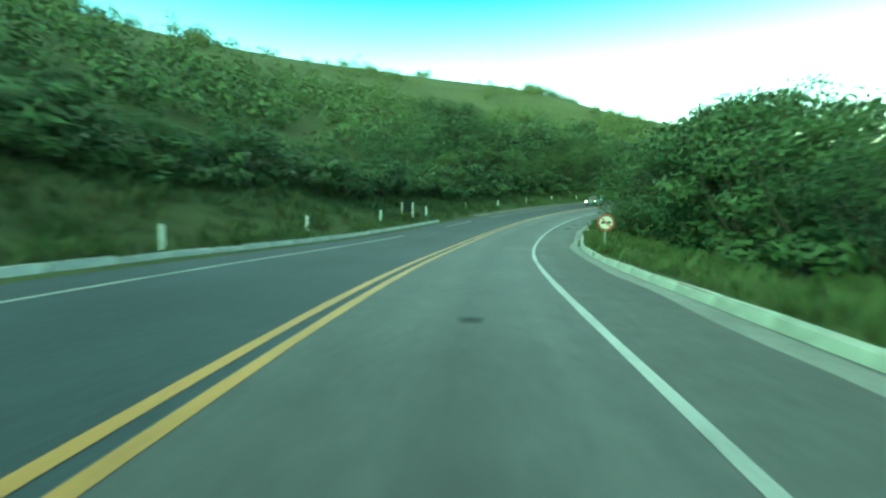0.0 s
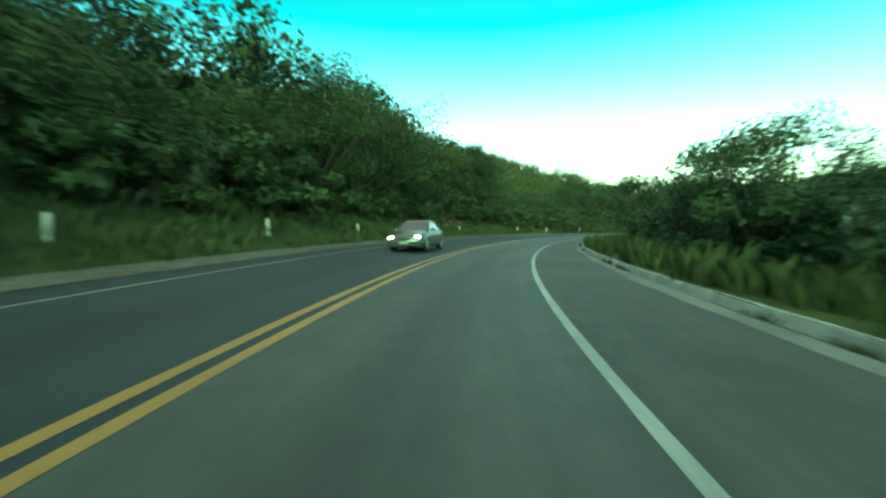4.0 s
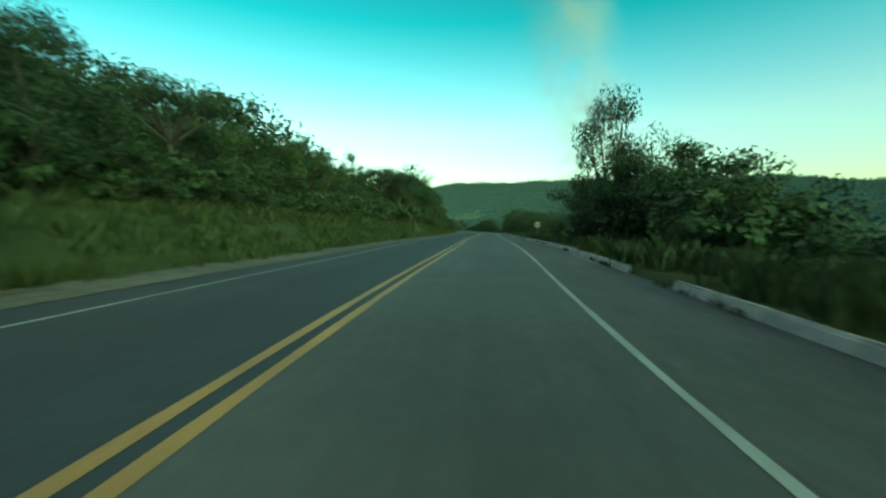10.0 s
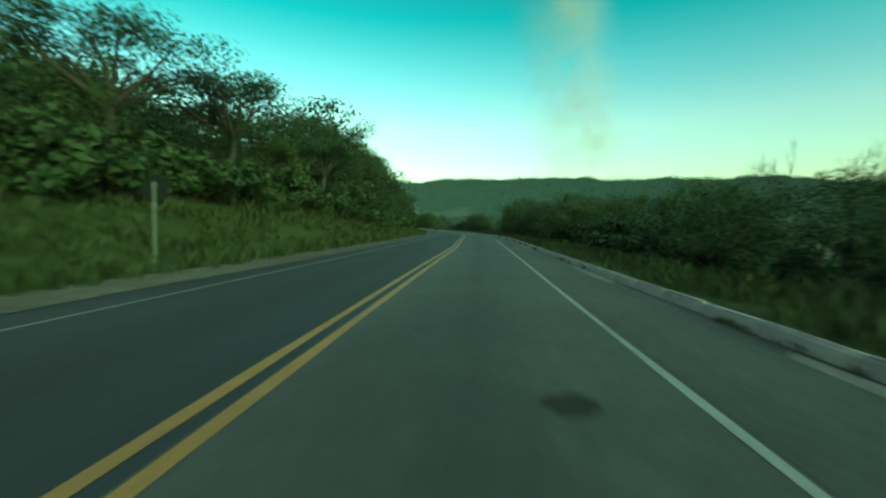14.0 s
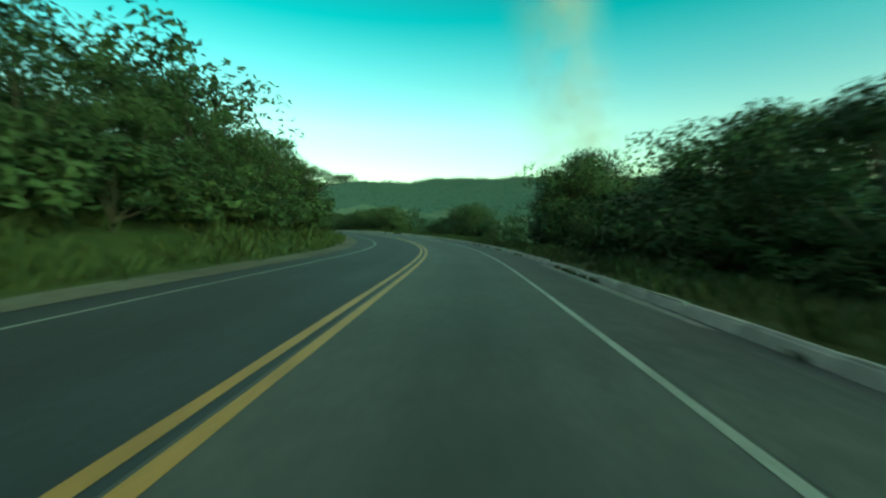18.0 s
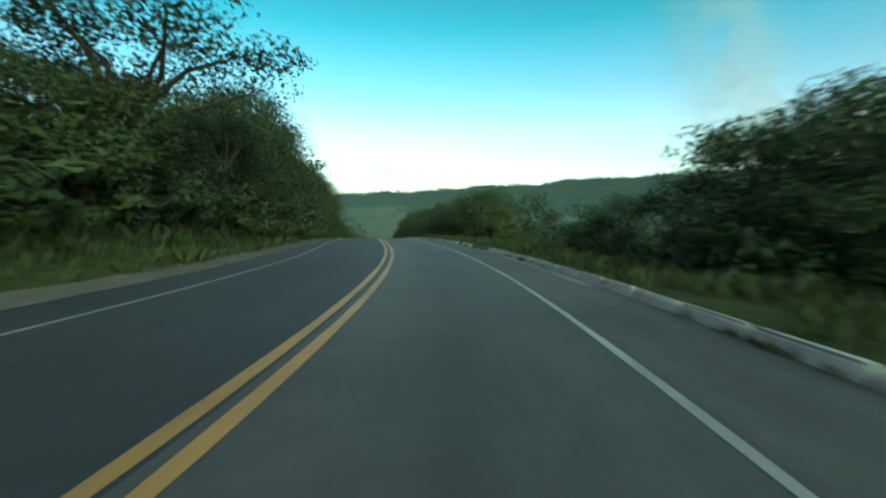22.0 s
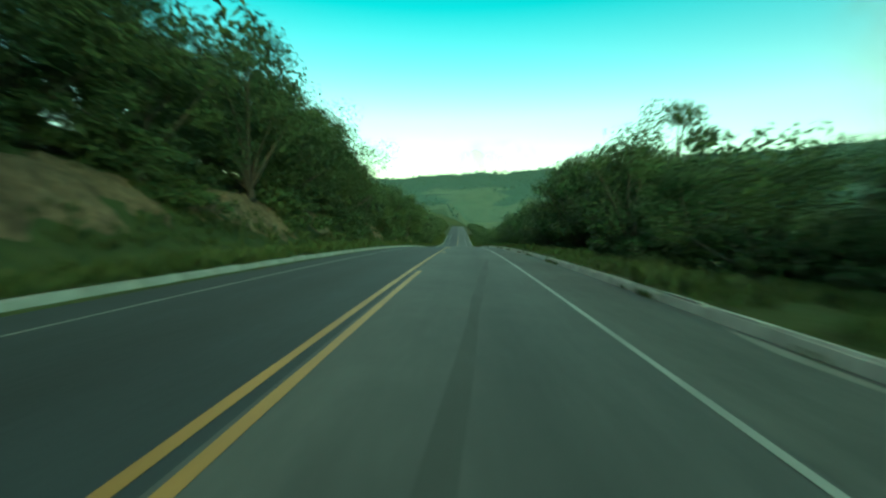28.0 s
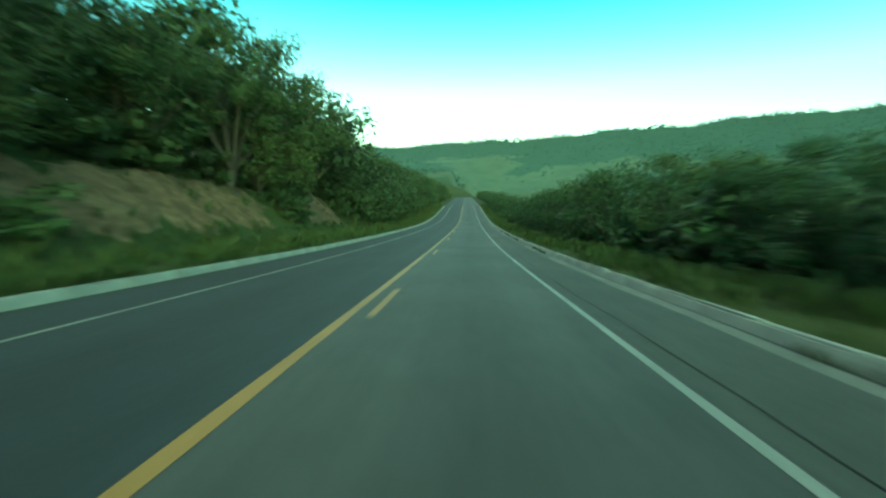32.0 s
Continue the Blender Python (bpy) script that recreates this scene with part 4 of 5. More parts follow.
# ---- grass ----
def grass(name, s0, s1, lat0, lat1, count, tall, seed, label):
    rng = np.random.default_rng(seed)
    s, lat = rng.uniform(s0, s1, count), rng.uniform(lat0, lat1, count)
    if lat1 < 0:
        ok = lat > -(np.interp(s, *EDGE_L) + 1.5)
        for a, b in EARTH_AT:
            ok &= ~((s > a) & (s < b) & (lat < -11.6) & (rng.uniform(0, 1, count) < 0.8))
        ok &= ~((lat > -8.1) & (np.abs(s - 366) < 15))
        s, lat = s[ok], lat[ok]
    if lat0 > 0:
        ok = lat > KERB_AT(s) + 0.3
        s, lat = s[ok], lat[ok]
    thick = np.array([noise.noise((a / 3.0, b / 1.6, seed)) for a, b in zip(s, lat)])
    s, lat, thick = s[thick > -0.25], lat[thick > -0.25], thick[thick > -0.25]
    p = along(s, lat, relief(s, lat) + (0.06 if lat0 > 0 else -0.03))
    n, per = len(s), 7
    p = np.repeat(p, per, axis=0) + np.concatenate([rng.normal(0, 0.13, (n * per, 2)), np.zeros((n * per, 1))], 1)
    h = tall * np.repeat(rng.uniform(0.45, 1.1, n) * (1 + 0.7 * thick), per) * rng.uniform(0.6, 1.1, n * per)
    if tall > 0.7:    # short beside most of the kerb, long in two stretches
        h *= np.repeat(np.interp(s, [70, 85, 122, 135, 155, 165, 190, 202], [0.6, 1, 1, 0.6, 0.6, 1, 1, 0.58]), per)
    a = rng.uniform(0, 2 * np.pi, n * per)
    lean = np.stack([np.cos(a), np.sin(a), 0 * a], 1)
    w = np.stack([-np.sin(a), np.cos(a), 0 * a], 1) * (0.012 + 0.020 * h)[:, None]
    up = np.array([0, 0, 1.0])
    mid = p + up * (h * 0.6)[:, None] + lean * (h * 0.12)[:, None]
    tip = p + up * h[:, None] + lean * (h * rng.uniform(0.2, 0.6, n * per))[:, None]
    ob = new(name, quads(name, np.stack([p - w, p + w, mid + w * 0.8, tip], 1), GRASS))
    return tagged(ob, label, "grass", kind="stuff")


grass("grass_left", 35, 640, -15.5, -6.2, 30000, 0.62, 31, "long green grass on the verge before the wood")
grass("grass_right", 35, 640, 5.4, 10.5, 27000, 0.74, 32, "long green grass behind the kerb")
grass("grass_right_far", 80, 640, 11.5, 17, 4000, 0.5, 33, "long green grass beyond the verge")


def kerb_weeds():
    """Small weeds that grow in the gap at the foot of the kerb."""
    rng = np.random.default_rng(44)
    s = rng.uniform(60, 560, 900)
    keep = np.array([noise.noise((a / 6.0, 2.0, 8.0)) for a in s]) > 0.02
    s = np.repeat(s[keep], 9)
    p = along(s + rng.normal(0, 0.16, len(s)), KERB_AT(s) - 0.03 + rng.normal(0, 0.035, len(s)), -0.02)
    h, a = rng.uniform(0.04, 0.15, len(s)), rng.uniform(0, 6.28, len(s))
    w = np.stack([-np.sin(a), np.cos(a), 0 * a], 1) * 0.018
    tip = p + np.stack([np.cos(a) * h * 0.7, np.sin(a) * h * 0.7, h], 1)
    mid = (p + tip) / 2 + np.array([0, 0, 0.02])
    ob = new("kerb_weeds", quads("kerb_weeds", np.stack([p - w, p + w, mid + w, tip], 1), GRASS))
    tagged(ob, "small weeds growing along the foot of the kerb", "weeds", kind="stuff")


kerb_weeds()


# ---- delineator posts ----
def delineator(tall):
    """A square white post with a black board fixed behind its upper half; the top is cut aslant."""
    post = new("delineator_post")
    bm = box(0.12, 0.09, tall + 0.4, (0, 0, (tall - 0.4) / 2), 0.01)
    for v in bm.verts:
        if v.co.z > tall * 0.8:
            v.co.z -= 0.05 * (v.co.y > 0)
    part("post_body", bm, POST_WHITE, post)
    part("black_board", box(0.27, 0.025, 0.42, (0, 0.06, tall - 0.20), 0.006), BLACK, post, "black board behind the post")
    part("reflector", box(0.06, 0.010, 0.12, (0, 0.078, tall - 0.18), 0.003), STEEL, post, "small grey reflector")
    return tagged(post, "white roadside marker post with a black board", "marker post", "marker posts along the bend")


first_post = delineator(0.76)
for k, s in enumerate((51.7, 60.0, 68.5, 76.5, 85.5, 94.3, 102.8, 111.2, 119.7, 128.3, 138.6, 155.0, 164.0, 175.0)):
    p = footing(s, -7.4)
    copy_thing(first_post, pose(*p, rnd.uniform(-4, 4), rnd.uniform(-4, 4), heading(s) + rnd.uniform(-15, 15)) @ Matrix.Diagonal((1, 1, 1.25 if s > 120 else 1, 1)))
for o in (*first_post.children_recursive, first_post):
    bpy.data.objects.remove(o)


# ---- signs ----
def round_sign(name, s, lat, size, centre, facing, label):
    """A round plate on a post; facing 0 turns its face to the oncoming lane of the camera, 180 shows the back."""
    sign = new(name)
    pole = tube(0.035, 0.035, centre + 0.6, Matrix.Translation((0, 0.05, (centre - 0.2) / 2)), 12)
    part("pole", pole, POLE, sign, "weathered grey pole")
    turn = Matrix.Rotation(radians(90), 4, 'X')
    part("plate", tube(size / 2, size / 2, 0.008, Matrix.Translation((0, 0.008, centre)) @ turn, 40), SIGN_BACK, sign, "dark back plate")
    ring = bmesh.new()
    inner = bmesh.ops.create_circle(ring, segments=40, radius=size / 2 * 0.80)["verts"]
    outer = bmesh.ops.create_circle(ring, segments=40, radius=size / 2 * 0.985)["verts"]
    for k in range(40):
        ring.faces.new((inner[k], outer[k], outer[(k + 1) % 40], inner[(k + 1) % 40]))
    bmesh.ops.transform(ring, matrix=Matrix.Translation((0, -0.002, centre)) @ turn, verts=ring.verts)
    part("red_ring", ring, SIGN_RED, sign, "red border ring")
    face = bmesh.new()
    bmesh.ops.create_circle(face, cap_ends=True, segments=40, radius=size / 2 * 0.75, matrix=Matrix.Translation((0, -0.002, centre)) @ turn)
    part("face", face, SIGN_WHITE, sign, "white sign face")
    for n, dx in (("car_symbol", -0.17), ("car_symbol", 0.17)):
        car = box(size * 0.25, 0.004, size * 0.10, (size * dx, -0.006, centre - size * 0.02), 0.0)
        roof = box(size * 0.14, 0.004, size * 0.07, (size * dx, -0.006, centre + size * 0.06), 0.0)
        me_ = bpy.data.meshes.new("roof")
        roof.to_mesh(me_)
        roof.free()
        car.from_mesh(me_)
        bpy.data.meshes.remove(me_)
        part(n, car, BLACK, sign, "black vehicle symbol")
    bar = box(size * 0.80, 0.004, size * 0.085, (0, 0, 0))
    bmesh.ops.transform(bar, matrix=Matrix.Translation((0, -0.010, centre)) @ Matrix.Rotation(radians(45), 4, 'Y'), verts=bar.verts)
    part("diagonal_bar", bar, SIGN_RED, sign, "red diagonal bar")
    sign.matrix_basis = pose(*footing(s, lat), 0, 0, heading(s) + facing)
    return tagged(sign, label, "road sign", "round road signs")


round_sign("road_sign", 61.0, 6.45, 0.74, 1.12, 4, "round no-overtaking sign with red border on a pole")
round_sign("road_sign", 220.4, 7.1, 0.70, 1.32, 0, "round no-overtaking sign with red border on a pole")
round_sign("road_sign", 231.5, -7.3, 0.78, 2.3, 180, "dark back of a round sign on a white pole")


def panel_sign(s, lat, wide, tall, low):
    sign = new("road_sign_panel")
    part("panel", box(wide, 0.012, tall, (0, 0, low + tall / 2), 0.003), SIGN_BACK, sign, "dark back of the panel")
    for k in (-1, 1):
        part("post", box(0.08, 0.08, low + tall + 0.3, (k * (wide / 2 - 0.02), -0.05, (low + tall - 0.3) / 2), 0.006), POST_WHITE, sign, "white wooden post")
    sign.matrix_basis = pose(*footing(s, lat), 0, 0, heading(s))
    return tagged(sign, "back of a small panel sign on two white posts", "road sign")


panel_sign(73.0, -7.4, 0.95, 0.75, 0.45)

marker = new("curve_marker")
part("board", box(0.17, 0.02, 0.30, (0, 0, 0.66), 0.004), POST_WHITE, marker, "white board")
for k in range(2):
    part("black_bar", box(0.165, 0.024, 0.07, (0, -0.002, 0.58 + 0.14 * k), 0.002), BLACK, marker, "black stripe on the board")
part("pole", box(0.05, 0.04, 0.85, (0, 0.03, 0.25), 0.005), STEEL, marker, "grey steel pole")
marker.matrix_basis = pose(*footing(159.0, 7.0), 0, 0, heading(159.0))
tagged(marker, "small black and white striped marker board in the grass", "road sign")

# ---- the oncoming car ----
def oncoming_car(s, lat):
    car = new("car")
    half = 0.85
    # side outline of the body, front to rear: y, sill, shoulder, and how full the width is there
    ribs = [(-2.10, 0.30, 0.58, 0.80), (-2.02, 0.22, 0.68, 0.93), (-1.75, 0.20, 0.76, 0.98), (-1.0, 0.20, 0.90, 1.0), (-0.55, 0.20, 0.95, 1.0),
            (0.6, 0.20, 0.97, 1.0), (1.5, 0.20, 0.98, 0.99), (1.95, 0.24, 0.96, 0.94), (2.10, 0.34, 0.80, 0.84)]
    bm = bmesh.new()
    rings = []
    for y, low, high, full in ribs:
        w = half * full
        ring = [(-w * 0.9, low), (-w, low + 0.14), (-w, high - 0.20), (-w * 0.93, high - 0.03), (-w * 0.5, high + 0.03), (w * 0.5, high + 0.03), (w * 0.93, high - 0.03), (w, high - 0.20), (w, low + 0.14), (w * 0.9, low)]
        rings.append([bm.verts.new((x, y, z)) for x, z in ring])
    for a, b in zip(rings, rings[1:]):
        for k in range(10):
            bm.faces.new((a[k], a[(k + 1) % 10], b[(k + 1) % 10], b[k]))
    bm.faces.new(rings[0])
    bm.faces.new(list(reversed(rings[-1])))
    bmesh.ops.recalc_face_normals(bm, faces=bm.faces)
    for f in bm.faces:
        f.smooth = True
    part("body", bm, CAR_PAINT, car)

    def cabin(name, rows, mat, label):
        bm = bmesh.new()
        rings = [[bm.verts.new((x, y, z)) for x, y in ((-w, a), (w, a), (w, b), (-w, b))] for z, w, a, b in rows]
        for p, q in zip(rings, rings[1:]):
            for k in range(4):
                bm.faces.new((p[k], p[(k + 1) % 4], q[(k + 1) % 4], q[k]))
        bm.faces.new(list(reversed(rings[0])))
        bm.faces.new(rings[-1])
        bmesh.ops.bevel(bm, geom=bm.edges[:], offset=0.03, segments=2, affect='EDGES')
        part(name, bm, mat, car, label)

    cabin("windows", [(0.93, 0.78, -0.85, 1.55), (1.36, 0.60, -0.12, 1.02)], CAR_GLASS, "dark window glass")
    cabin("roof", [(1.34, 0.61, -0.14, 1.04), (1.43, 0.54, 0.0, 0.9)], CAR_PAINT, "")
    for x in (-1, 1):
        for a, b in ((-0.85, -0.12), (1.55, 1.02)):
            post_ = tube(0.035, 0.03, 0.86 if a < 0 else 0.70, Matrix.Translation((x * 0.70, (a + b) / 2, 1.14)) @ Vector((-x * 0.18, b - a, 0.43)).to_track_quat("Z", "Y").to_matrix().to_4x4(), 8)
            part("window_pillar", post_, CAR_PAINT, car)
        lamp = bmesh.new()
        bmesh.ops.create_uvsphere(lamp, u_segments=14, v_segments=8, radius=1.0, matrix=Matrix.Translation((x * 0.60, -2.03, 0.62)) @ Matrix.Diagonal((0.16, 0.06, 0.085, 1)))
        part("headlight", lamp, HEADLIGHT, car, "lit headlight")
        part("tail_light", box(0.24, 0.05, 0.16, (x * 0.60, 2.06, 0.74), 0.02), SIGN_RED, car, "red tail light")
        mirror = bmesh.new()
        bmesh.ops.create_uvsphere(mirror, u_segments=10, v_segments=6, radius=1.0, matrix=Matrix.Translation((x * 0.93, -0.55, 0.98)) @ Matrix.Diagonal((0.11, 0.06, 0.075, 1)))
        part("side_mirror", mirror, CAR_PAINT, car)
        for y in (-1.30, 1.25):
            wheel = part("wheel", tube(0.30, 0.30, 0.19, Matrix.Translation((x * 0.76, y, 0.30)) @ Matrix.Rotation(radians(90), 4, 'Y'), 24), BLACK, car, "black tyre")
            part("rim", tube(0.19, 0.17, 0.02, Matrix.Translation((x * 0.865, y, 0.30)) @ Matrix.Rotation(radians(90), 4, 'Y'), 20), STEEL, wheel, "grey metal rim")
    part("grille", box(0.62, 0.03, 0.13, (0, -2.085, 0.56), 0.015), BLACK, car, "black grille")
    part("bumper", box(1.46, 0.10, 0.16, (0, -2.06, 0.36), 0.03), BLACK, car, "dark front bumper")
    part("number_plate", box(0.40, 0.012, 0.13, (0, -2.118, 0.39), 0.003), STEEL, car, "plain grey number plate")
    car.matrix_basis = pose(*along(s, lat, crown(lat)), 0, -2.0, heading(s))
    return tagged(car, "silver saloon car with its headlights lit, in the oncoming lane", "car")


oncoming_car(115.0, -1.95)

# ---- worn tar, patches and loose stones ----
def patch_on(name, s, lat, length, width, mat, label, seed, lift=0.007):
    bm = bmesh.new()
    r = random.Random(seed)
    ring = []
    for k in range(18):
        a = 2 * math.pi * k / 18
        q = along(s + 0.5 * length * math.cos(a) * r.uniform(0.7, 1.1), lat + 0.5 * width * math.sin(a) * r.uniform(0.7, 1.1), crown(lat) + lift)
        ring.append(bm.verts.new(q))
    bm.faces.new(list(reversed(ring)))
    bmesh.ops.recalc_face_normals(bm, faces=bm.faces)
    me_ = bpy.data.meshes.new(name)
    bm.to_mesh(me_)
    bm.free()
    me_.materials.append(mat)
    return tagged(new(name, me_), label, "road patch", kind="structure")


for k, (s, lat, ln, wd) in enumerate(((45.5, 1.9, 0.5, 0.35), (76.0, 4.5, 3.0, 0.7), (80.0, 4.6, 2.4, 0.9), (141.5, 4.6, 0.9, 0.5), (144.5, 4.9, 2.2, 0.5), (147.5, 4.4, 0.9, 0.5), (218.0, 2.9, 0.9, 0.5), (223.0, 2.6, 1.0, 0.5),
                                      (241.0, 1.2, 0.8, 0.4), (344.3, 2.8, 0.9, 0.35), (354.7, 1.1, 1.0, 0.32), (353.7, 1.15, 0.8, 0.30), (361.0, 1.4, 0.5, 0.3))):
    patch_on("road_patch", s, lat, ln * 0.5, wd, PATCH, "dark tar patch in the asphalt", k)
ts = np.arange(390, 425, 0.5)
tm = np.interp(ts, [390, 405, 417, 425], [1.15, 1.5, 2.25, 2.75]) + 0.05 * wobble(ts, 5, 2.0)
tw = 0.10 * np.interp(ts, [390, 396, 418, 425], [0.2, 1, 1, 0.1]) * (1 + 0.4 * wobble(ts, 2.2, 3.0))
tagged(strip("road_patch_streak", ts, [tm - tw, tm + tw], [crown(tm - tw) + 0.005, crown(tm + tw) + 0.005], STREAK), "long dark tar streak along the lane", "road patch", kind="structure")
for k, (s0, s1) in enumerate(((452, 461), (466, 480), (484, 489), (498, 509), (511.5, 517), (520, 533), (537, 556), (560, 590))):
    cs = np.arange(s0, s1, 0.5)
    mid = 3.84 + 0.10 * wobble(cs, 6.0, 3.0 + k) + 0.03 * wobble(cs, 0.9, 5.0)
    thin = 0.011 * (1 + 0.7 * wobble(cs, 1.1, 2.0 + k))
    tagged(strip("road_crack", cs, [mid - thin, mid + thin], [crown(3.84) + 0.008] * 2, PATCH), "dark crack running along the road shoulder", "road crack", kind="structure")

# ---- roadside strips ----
gs = np.arange(30, 640, 1.0)
wide = np.interp(gs, [30, 58, 66, 108, 122, 200, 215, 260, 640], [0.34, 0.34, 0.36, 0.34, 0.20, 0.18, 0.30, 0.20, 0.20]) * (1 + 0.5 * wobble(gs, 3, 5.0))
worn = np.clip(0.5 + 2.2 * wobble(gs, 7, 1.5) + np.interp(gs, [60, 110, 125], [1, 1, 0.1]), 0, 1)    # sunk under dirt where it is nearly 0
tagged(strip("gutter_right", gs, [KERB_AT(gs) - 0.09 - wide, KERB_AT(gs) - 0.06 - 0.85 * wide, KERB_AT(gs) - 0.085 + 0.02 * wobble(gs, 2, 3.0)],
             [crown(5.2) - 0.03 + 0.035 * worn, crown(5.2) - 0.03 + 0.046 * worn, crown(5.2) - 0.03 + 0.05 * worn], GUTTER), "weathered concrete gutter strip, broken in places", "gutter", kind="structure")
ds = np.arange(84, 388, 1.0)
tagged(strip("dirt_shoulder_left", ds, [-5.0 + 0.12 * wobble(ds, 4, 9.0), -5.9, -6.6 - 0.5 * wobble(ds, 5, 4.0) - 0.35 * np.exp(-((ds - 176) / 5) ** 2) - 1.5 * np.exp(-((ds - 366) / 14) ** 4)], [-0.01, 0.0, 0.03], DIRT), "sandy dirt shoulder beside the asphalt", "shoulder", kind="structure")
tagged(strip("paved_shoulder_right", np.arange(0, 640, 1.0), [RIGHT_AT(np.arange(0, 640, 1.0)) + 0.09 + 0.02 * wobble(np.arange(0, 640, 1.0), 2, 6.0), 4.4, KERB_AT(np.arange(0, 640, 1.0)) - 0.3], [crown(3.65) + 0.003, crown(4.4) + 0.003, crown(5.2) + 0.004], SHOULDER), "paler worn asphalt shoulder", "shoulder", kind="structure")


patch_on("dirt_patch", 178.5, -6.3, 8.0, 1.1, EARTH, "orange earth spilled on the road shoulder", 31, 0.05)


def earth_bank(s0, s1, lat0, lat1, seed):
    """Bare worn earth showing in ragged patches through the grass of the bank."""
    s = np.arange(s0, s1, 0.25)
    cols, ups = [], []
    for k in range(22):
        u = k / 21
        fine = np.array([noise.fractal((a / 0.8, 4.6 * u, seed), 0.7, 2.1, 6) for a in s])
        broad = np.array([noise.fractal((a / 3.2, 1.3 * u, seed + 20), 1.0, 2.0, 3) for a in s])
        lat = lat0 + (lat1 - lat0) * u + 0.10 * fine
        inside = 1.15 * np.minimum(1, np.minimum(s - s0, s1 - s) / 4.0) * math.sin(math.pi * (0.06 + 0.88 * u)) - 0.52 + 0.85 * broad
        cols.append(lat)
        ups.append(relief(s, lat) + np.clip(inside * 0.5, -0.22, 0.16) + 0.24 * fine * np.clip(2 * inside + 0.4, 0, 1))
    return tagged(strip("earth_bank", s, cols, ups, EARTH), "bare reddish earth showing through the grassy bank", "earth bank", kind="structure")


earth_bank(130, 146, -9.2, -11.8, 2.0)
earth_bank(409, 423, -10.4, -14.4, 6.0)
earth_bank(424, 438, -10.8, -14.6, 8.0)
earth_bank(440, 450, -11.2, -14.6, 9.0)
earth_bank(468, 482, -11.2, -14.6, 13.0)
earth_bank(484, 499, -11.0, -14.8, 17.0)
earth_bank(509, 531, -11.0, -15.0, 10.0)
earth_bank(532, 547, -11.0, -14.6, 12.0)

# ---- kerbs ----
def kerb_mesh(seed, length):
    r = random.Random(seed)
    bm = box(0.22, length, 0.34, (0, 0, -0.025), 0.03)
    for v in bm.verts:
        if v.co.z > 0.06 and v.co.x < 0:
            v.co.x += 0.09    # sloped face towards the road
    for v in bm.verts:
        v.co += Vector((r.uniform(-0.012, 0.012), r.uniform(-0.02, 0.02), r.uniform(-0.012, 0.012)))
    me_ = bpy.data.meshes.new("kerb_stone")
    bm.to_mesh(me_)
    bm.free()
    me_.materials.append(CONCRETE)
    return me_


STONES = [kerb_mesh(k, 1.49) for k in range(4)]


def kerb(name, s0, s1, lat_at, missing, label, flip=0.0):
    root = new(name)
    s, k = s0, 0
    while s < s1:
        gone = any(a < s < b for a, b in missing)
        if not gone and rnd.random() > -1:
            lat = lat_at(s)
            x, y, z = along(s, lat, 0.0)
            slope = math.degrees(math.atan2(along(s + 1, lat)[2] - along(s - 1, lat)[2], 2.0))
            loose = 2.5 if rnd.random() < 0.06 else 0.35
            o = new("kerb_stone", STONES[k % 4])
            o.parent = root
            o.matrix_basis = pose(x, y, z + rnd.uniform(-0.015, 0.01) * loose, (slope + rnd.uniform(-0.4, 0.4) * loose) * (-1 if flip else 1), rnd.uniform(-2, 2) * loose, heading(s) - math.degrees(math.atan2(lat_at(s + 0.75) - lat_at(s - 0.75), 1.5)) + rnd.uniform(-0.4, 0.4) * loose + flip)
            k += 1
        s += 1.5
    return tagged(root, label, "kerb", kind="structure")


kerb("kerb_right", 36, 480, lambda s: float(KERB_AT(s)) + 0.085, ((152, 154), (168, 171), (184, 187), (266, 269), (340, 344), (347, 349)), "whitewashed concrete kerb, chipped and broken in places")
kerb("kerb_right_far", 480, 636, lambda s: float(KERB_AT(s)) + 0.085, (), "whitewashed concrete kerb, chipped in places")
kerb("kerb_left", 30, 76, lambda s: -5.87, (), "whitewashed concrete kerb along the outer edge", 180.0)
kerb("kerb_left_mid", 388, 476, lambda s: -5.75, (), "whitewashed concrete kerb along the outer edge", 180.0)
kerb("kerb_left_far", 476, 636, lambda s: -5.52, (), "whitewashed concrete kerb along the outer edge", 180.0)


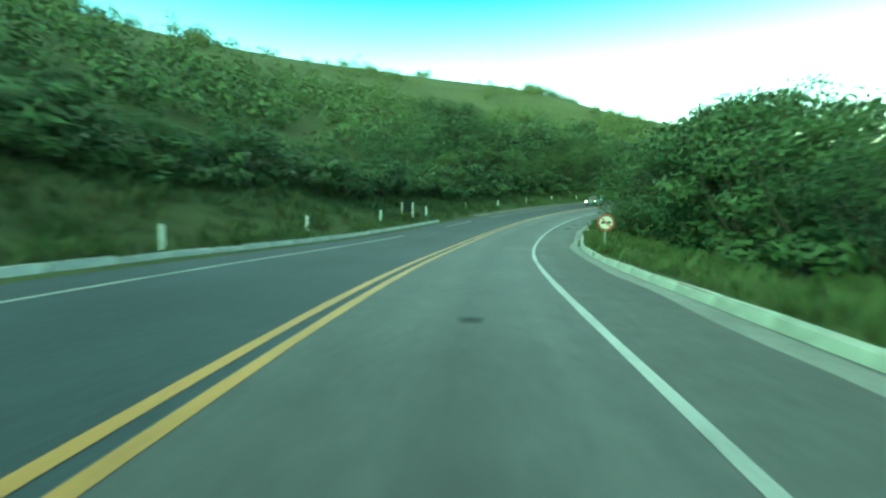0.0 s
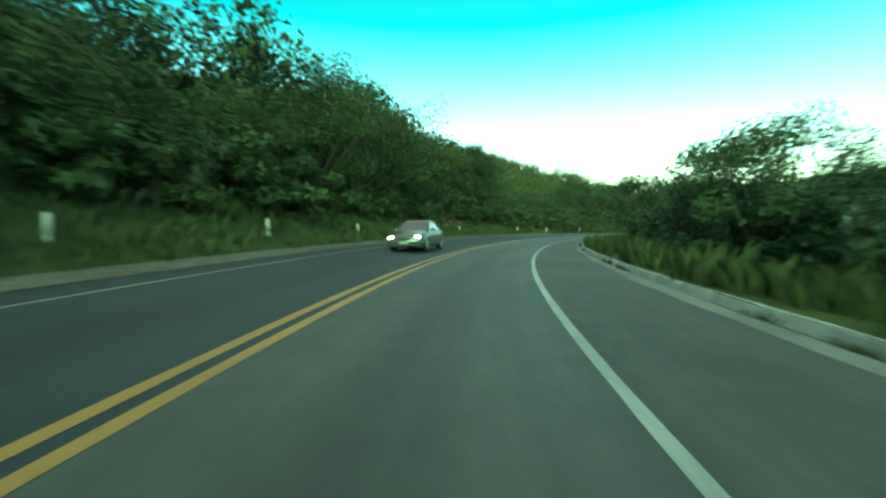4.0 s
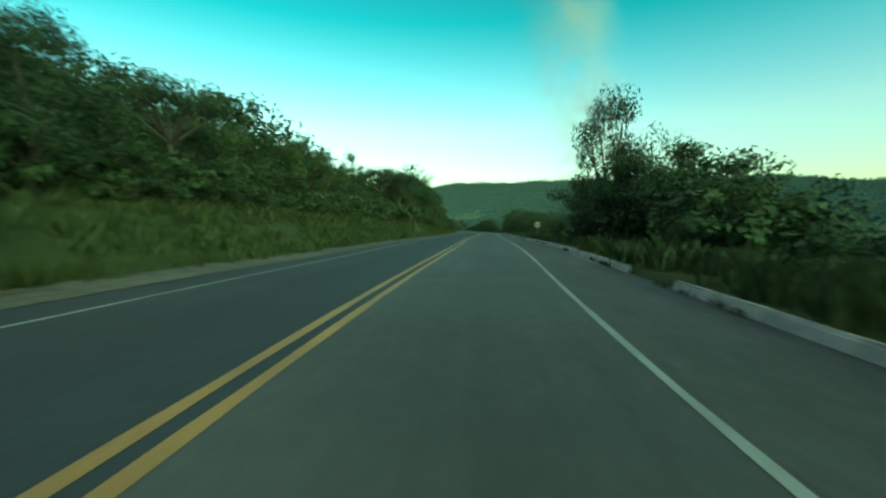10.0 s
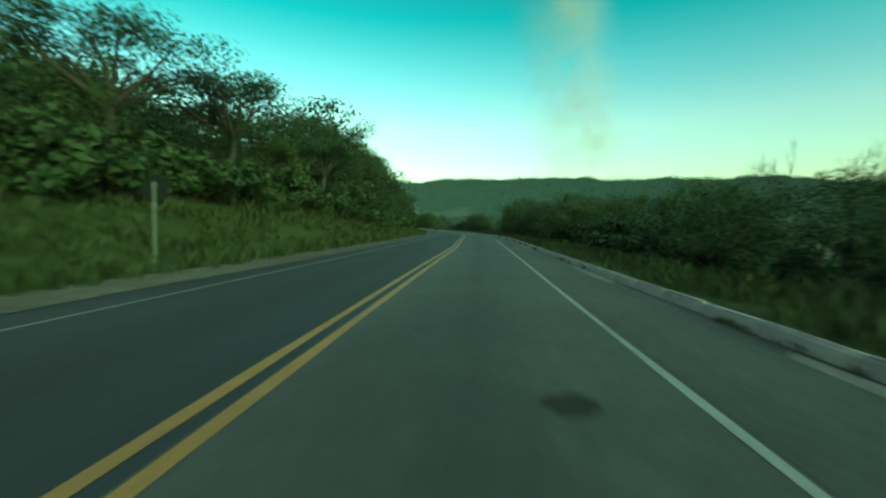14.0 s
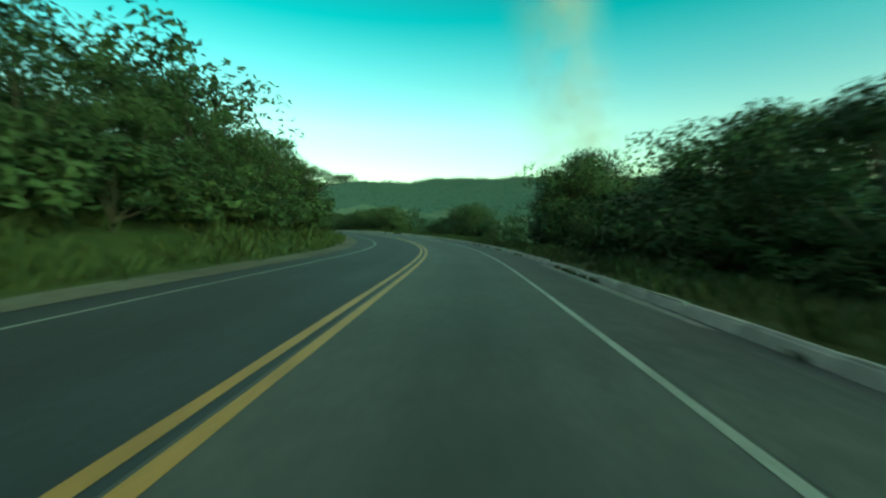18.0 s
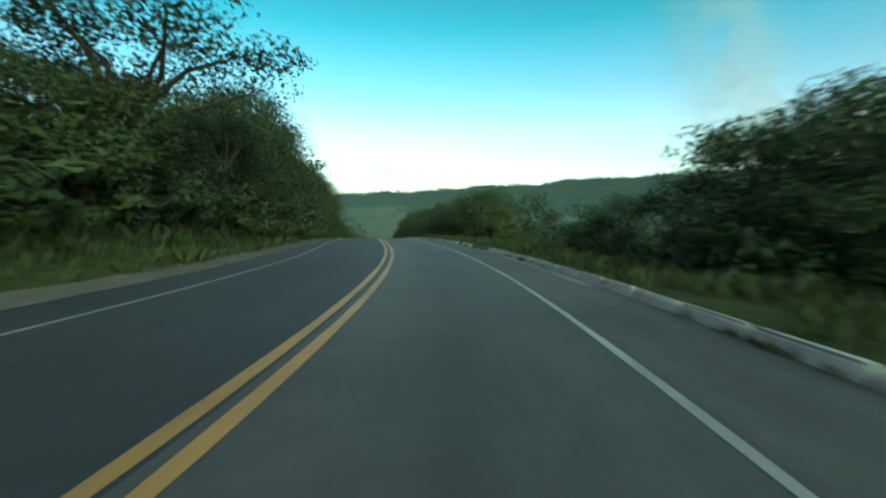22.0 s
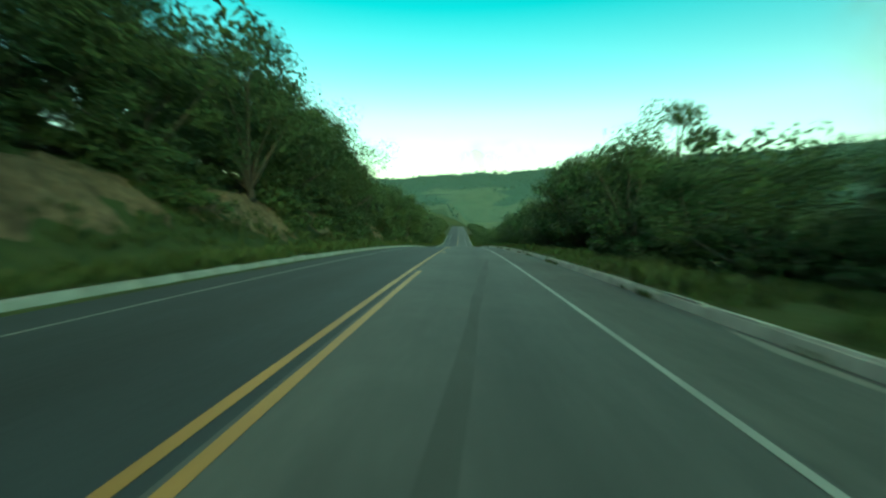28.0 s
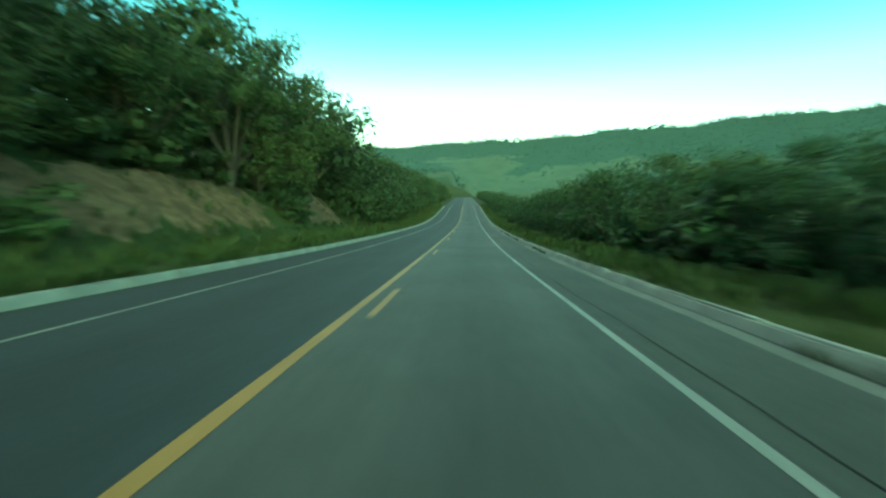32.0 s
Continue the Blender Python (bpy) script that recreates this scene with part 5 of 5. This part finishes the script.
# ---- smoke over the ridge and a low bank of cloud ----
def vapour(name, colour, alpha, scale, seed, thin=0.28):
    """Thin drifting vapour: mostly clear, with soft uneven edges."""
    m, n, l, b = material(name, 1.0)
    b.inputs["Base Color"].default_value = (*colour, 1)
    co, no = n.new("ShaderNodeTexCoord"), n.new("ShaderNodeTexNoise")
    no.inputs["Scale"].default_value, no.inputs["Detail"].default_value = scale, 4
    mp = n.new("ShaderNodeMapping")
    mp.inputs["Location"].default_value = (seed, 0, seed * 2)
    l.new(co.outputs["Object"], mp.inputs["Vector"])
    l.new(mp.outputs[0], no.inputs["Vector"])
    sep = n.new("ShaderNodeSeparateXYZ")
    l.new(co.outputs["Generated"], sep.inputs[0])
    last = None
    for axis_, k in (("X", 1.0), ("Z", 1.0)):
        # soft fall to nothing at both edges: 4 u (1 - u)
        inv, mul, four = n.new("ShaderNodeMath"), n.new("ShaderNodeMath"), n.new("ShaderNodeMath")
        inv.operation, mul.operation, four.operation = 'SUBTRACT', 'MULTIPLY', 'MULTIPLY'
        inv.inputs[0].default_value = 1.0
        l.new(sep.outputs[axis_], inv.inputs[1])
        l.new(sep.outputs[axis_], mul.inputs[0])
        l.new(inv.outputs[0], mul.inputs[1])
        l.new(mul.outputs[0], four.inputs[0])
        four.inputs[1].default_value = 4.0 * k
        if last is None:
            last = four.outputs[0]
        else:
            both = n.new("ShaderNodeMath")
            both.operation = 'MULTIPLY'
            l.new(last, both.inputs[0])
            l.new(four.outputs[0], both.inputs[1])
            last = both.outputs[0]
    soft = n.new("ShaderNodeMath")
    soft.operation = 'POWER'
    soft.inputs[1].default_value = 2.0
    l.new(last, soft.inputs[0])
    last = soft.outputs[0]
    rng_ = n.new("ShaderNodeMapRange")
    rng_.inputs["From Min"].default_value, rng_.inputs["From Max"].default_value = thin, thin + 0.47
    l.new(no.outputs["Fac"], rng_.inputs["Value"])
    both = n.new("ShaderNodeMath")
    both.operation = 'MULTIPLY'
    l.new(last, both.inputs[0])
    l.new(rng_.outputs[0], both.inputs[1])
    amt = n.new("ShaderNodeMath")
    amt.operation = 'MULTIPLY'
    amt.use_clamp = True
    l.new(both.outputs[0], amt.inputs[0])
    amt.inputs[1].default_value = alpha
    l.new(amt.outputs[0], b.inputs["Alpha"])
    return m


def sheet(name, az, dist, wide, low, high, lean, mat, label, bow=0.0):
    """A bowed upright sheet of vapour far off, leaning by some degrees."""
    v, f, nx_, nz_ = [], [], 12, 4
    a = radians(az)
    for i in range(nx_ + 1):
        for j in range(nz_ + 1):
            u, w = i / nx_ - 0.5, j / nz_
            v.append((u * wide, bow * (4 * u * u), (high - low) * w))
    for i in range(nx_):
        for j in range(nz_):
            k = i * (nz_ + 1) + j
            f.append((k, k + nz_ + 1, k + nz_ + 2, k + 1))
    ob = new(name, mesh_of(name, v, f, [mat], smooth=True))
    ob.matrix_basis = pose(CX + dist * math.sin(a), CY + dist * math.cos(a), low, 0, 0, -az) @ pose(0, 0, 0, 0, lean, 0)
    ob.visible_shadow = False
    return tagged(ob, label, "backdrop", kind="structure")


SMOKE = vapour("thin_brown_smoke", (0.50, 0.44, 0.35), 0.56, 0.006, 130.0)
SMOKE_B = vapour("thin_grey_smoke", (0.46, 0.42, 0.37), 0.48, 0.010, 790.0)
CLOUD = vapour("evening_cloud", (0.56, 0.46, 0.47), 1.3, 0.007, 440.0, 0.36)
sheet("backdrop_smoke", 87.0, 1500, 400, 60, 1350, -6, SMOKE, "thin brown smoke column drifting up behind the ridge", 60)
sheet("backdrop_smoke_low", 88.0, 1560, 380, 40, 640, -2, SMOKE_B, "thin grey smoke rising from behind the ridge", 40)
sheet("backdrop_cloud", 47.0, 3600, 1150, 170, 680, 0, CLOUD, "small bank of pale evening cloud over the ridge", 30)


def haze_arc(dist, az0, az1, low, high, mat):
    """A see-through arc added to lay haze over the far ridge."""
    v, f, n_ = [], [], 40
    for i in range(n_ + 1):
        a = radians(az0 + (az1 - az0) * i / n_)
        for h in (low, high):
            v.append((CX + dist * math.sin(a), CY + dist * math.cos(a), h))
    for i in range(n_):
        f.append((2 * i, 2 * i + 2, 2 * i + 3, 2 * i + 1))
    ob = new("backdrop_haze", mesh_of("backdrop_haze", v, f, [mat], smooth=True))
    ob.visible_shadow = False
    return tagged(ob, "tinted see-through sheet standing in for haze before the ridge", "backdrop", kind="structure")


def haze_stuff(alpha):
    m, n, l, b = material("haze_tint_sheet", 1.0)
    # dark teal sheet colour, imitating the haze of distance
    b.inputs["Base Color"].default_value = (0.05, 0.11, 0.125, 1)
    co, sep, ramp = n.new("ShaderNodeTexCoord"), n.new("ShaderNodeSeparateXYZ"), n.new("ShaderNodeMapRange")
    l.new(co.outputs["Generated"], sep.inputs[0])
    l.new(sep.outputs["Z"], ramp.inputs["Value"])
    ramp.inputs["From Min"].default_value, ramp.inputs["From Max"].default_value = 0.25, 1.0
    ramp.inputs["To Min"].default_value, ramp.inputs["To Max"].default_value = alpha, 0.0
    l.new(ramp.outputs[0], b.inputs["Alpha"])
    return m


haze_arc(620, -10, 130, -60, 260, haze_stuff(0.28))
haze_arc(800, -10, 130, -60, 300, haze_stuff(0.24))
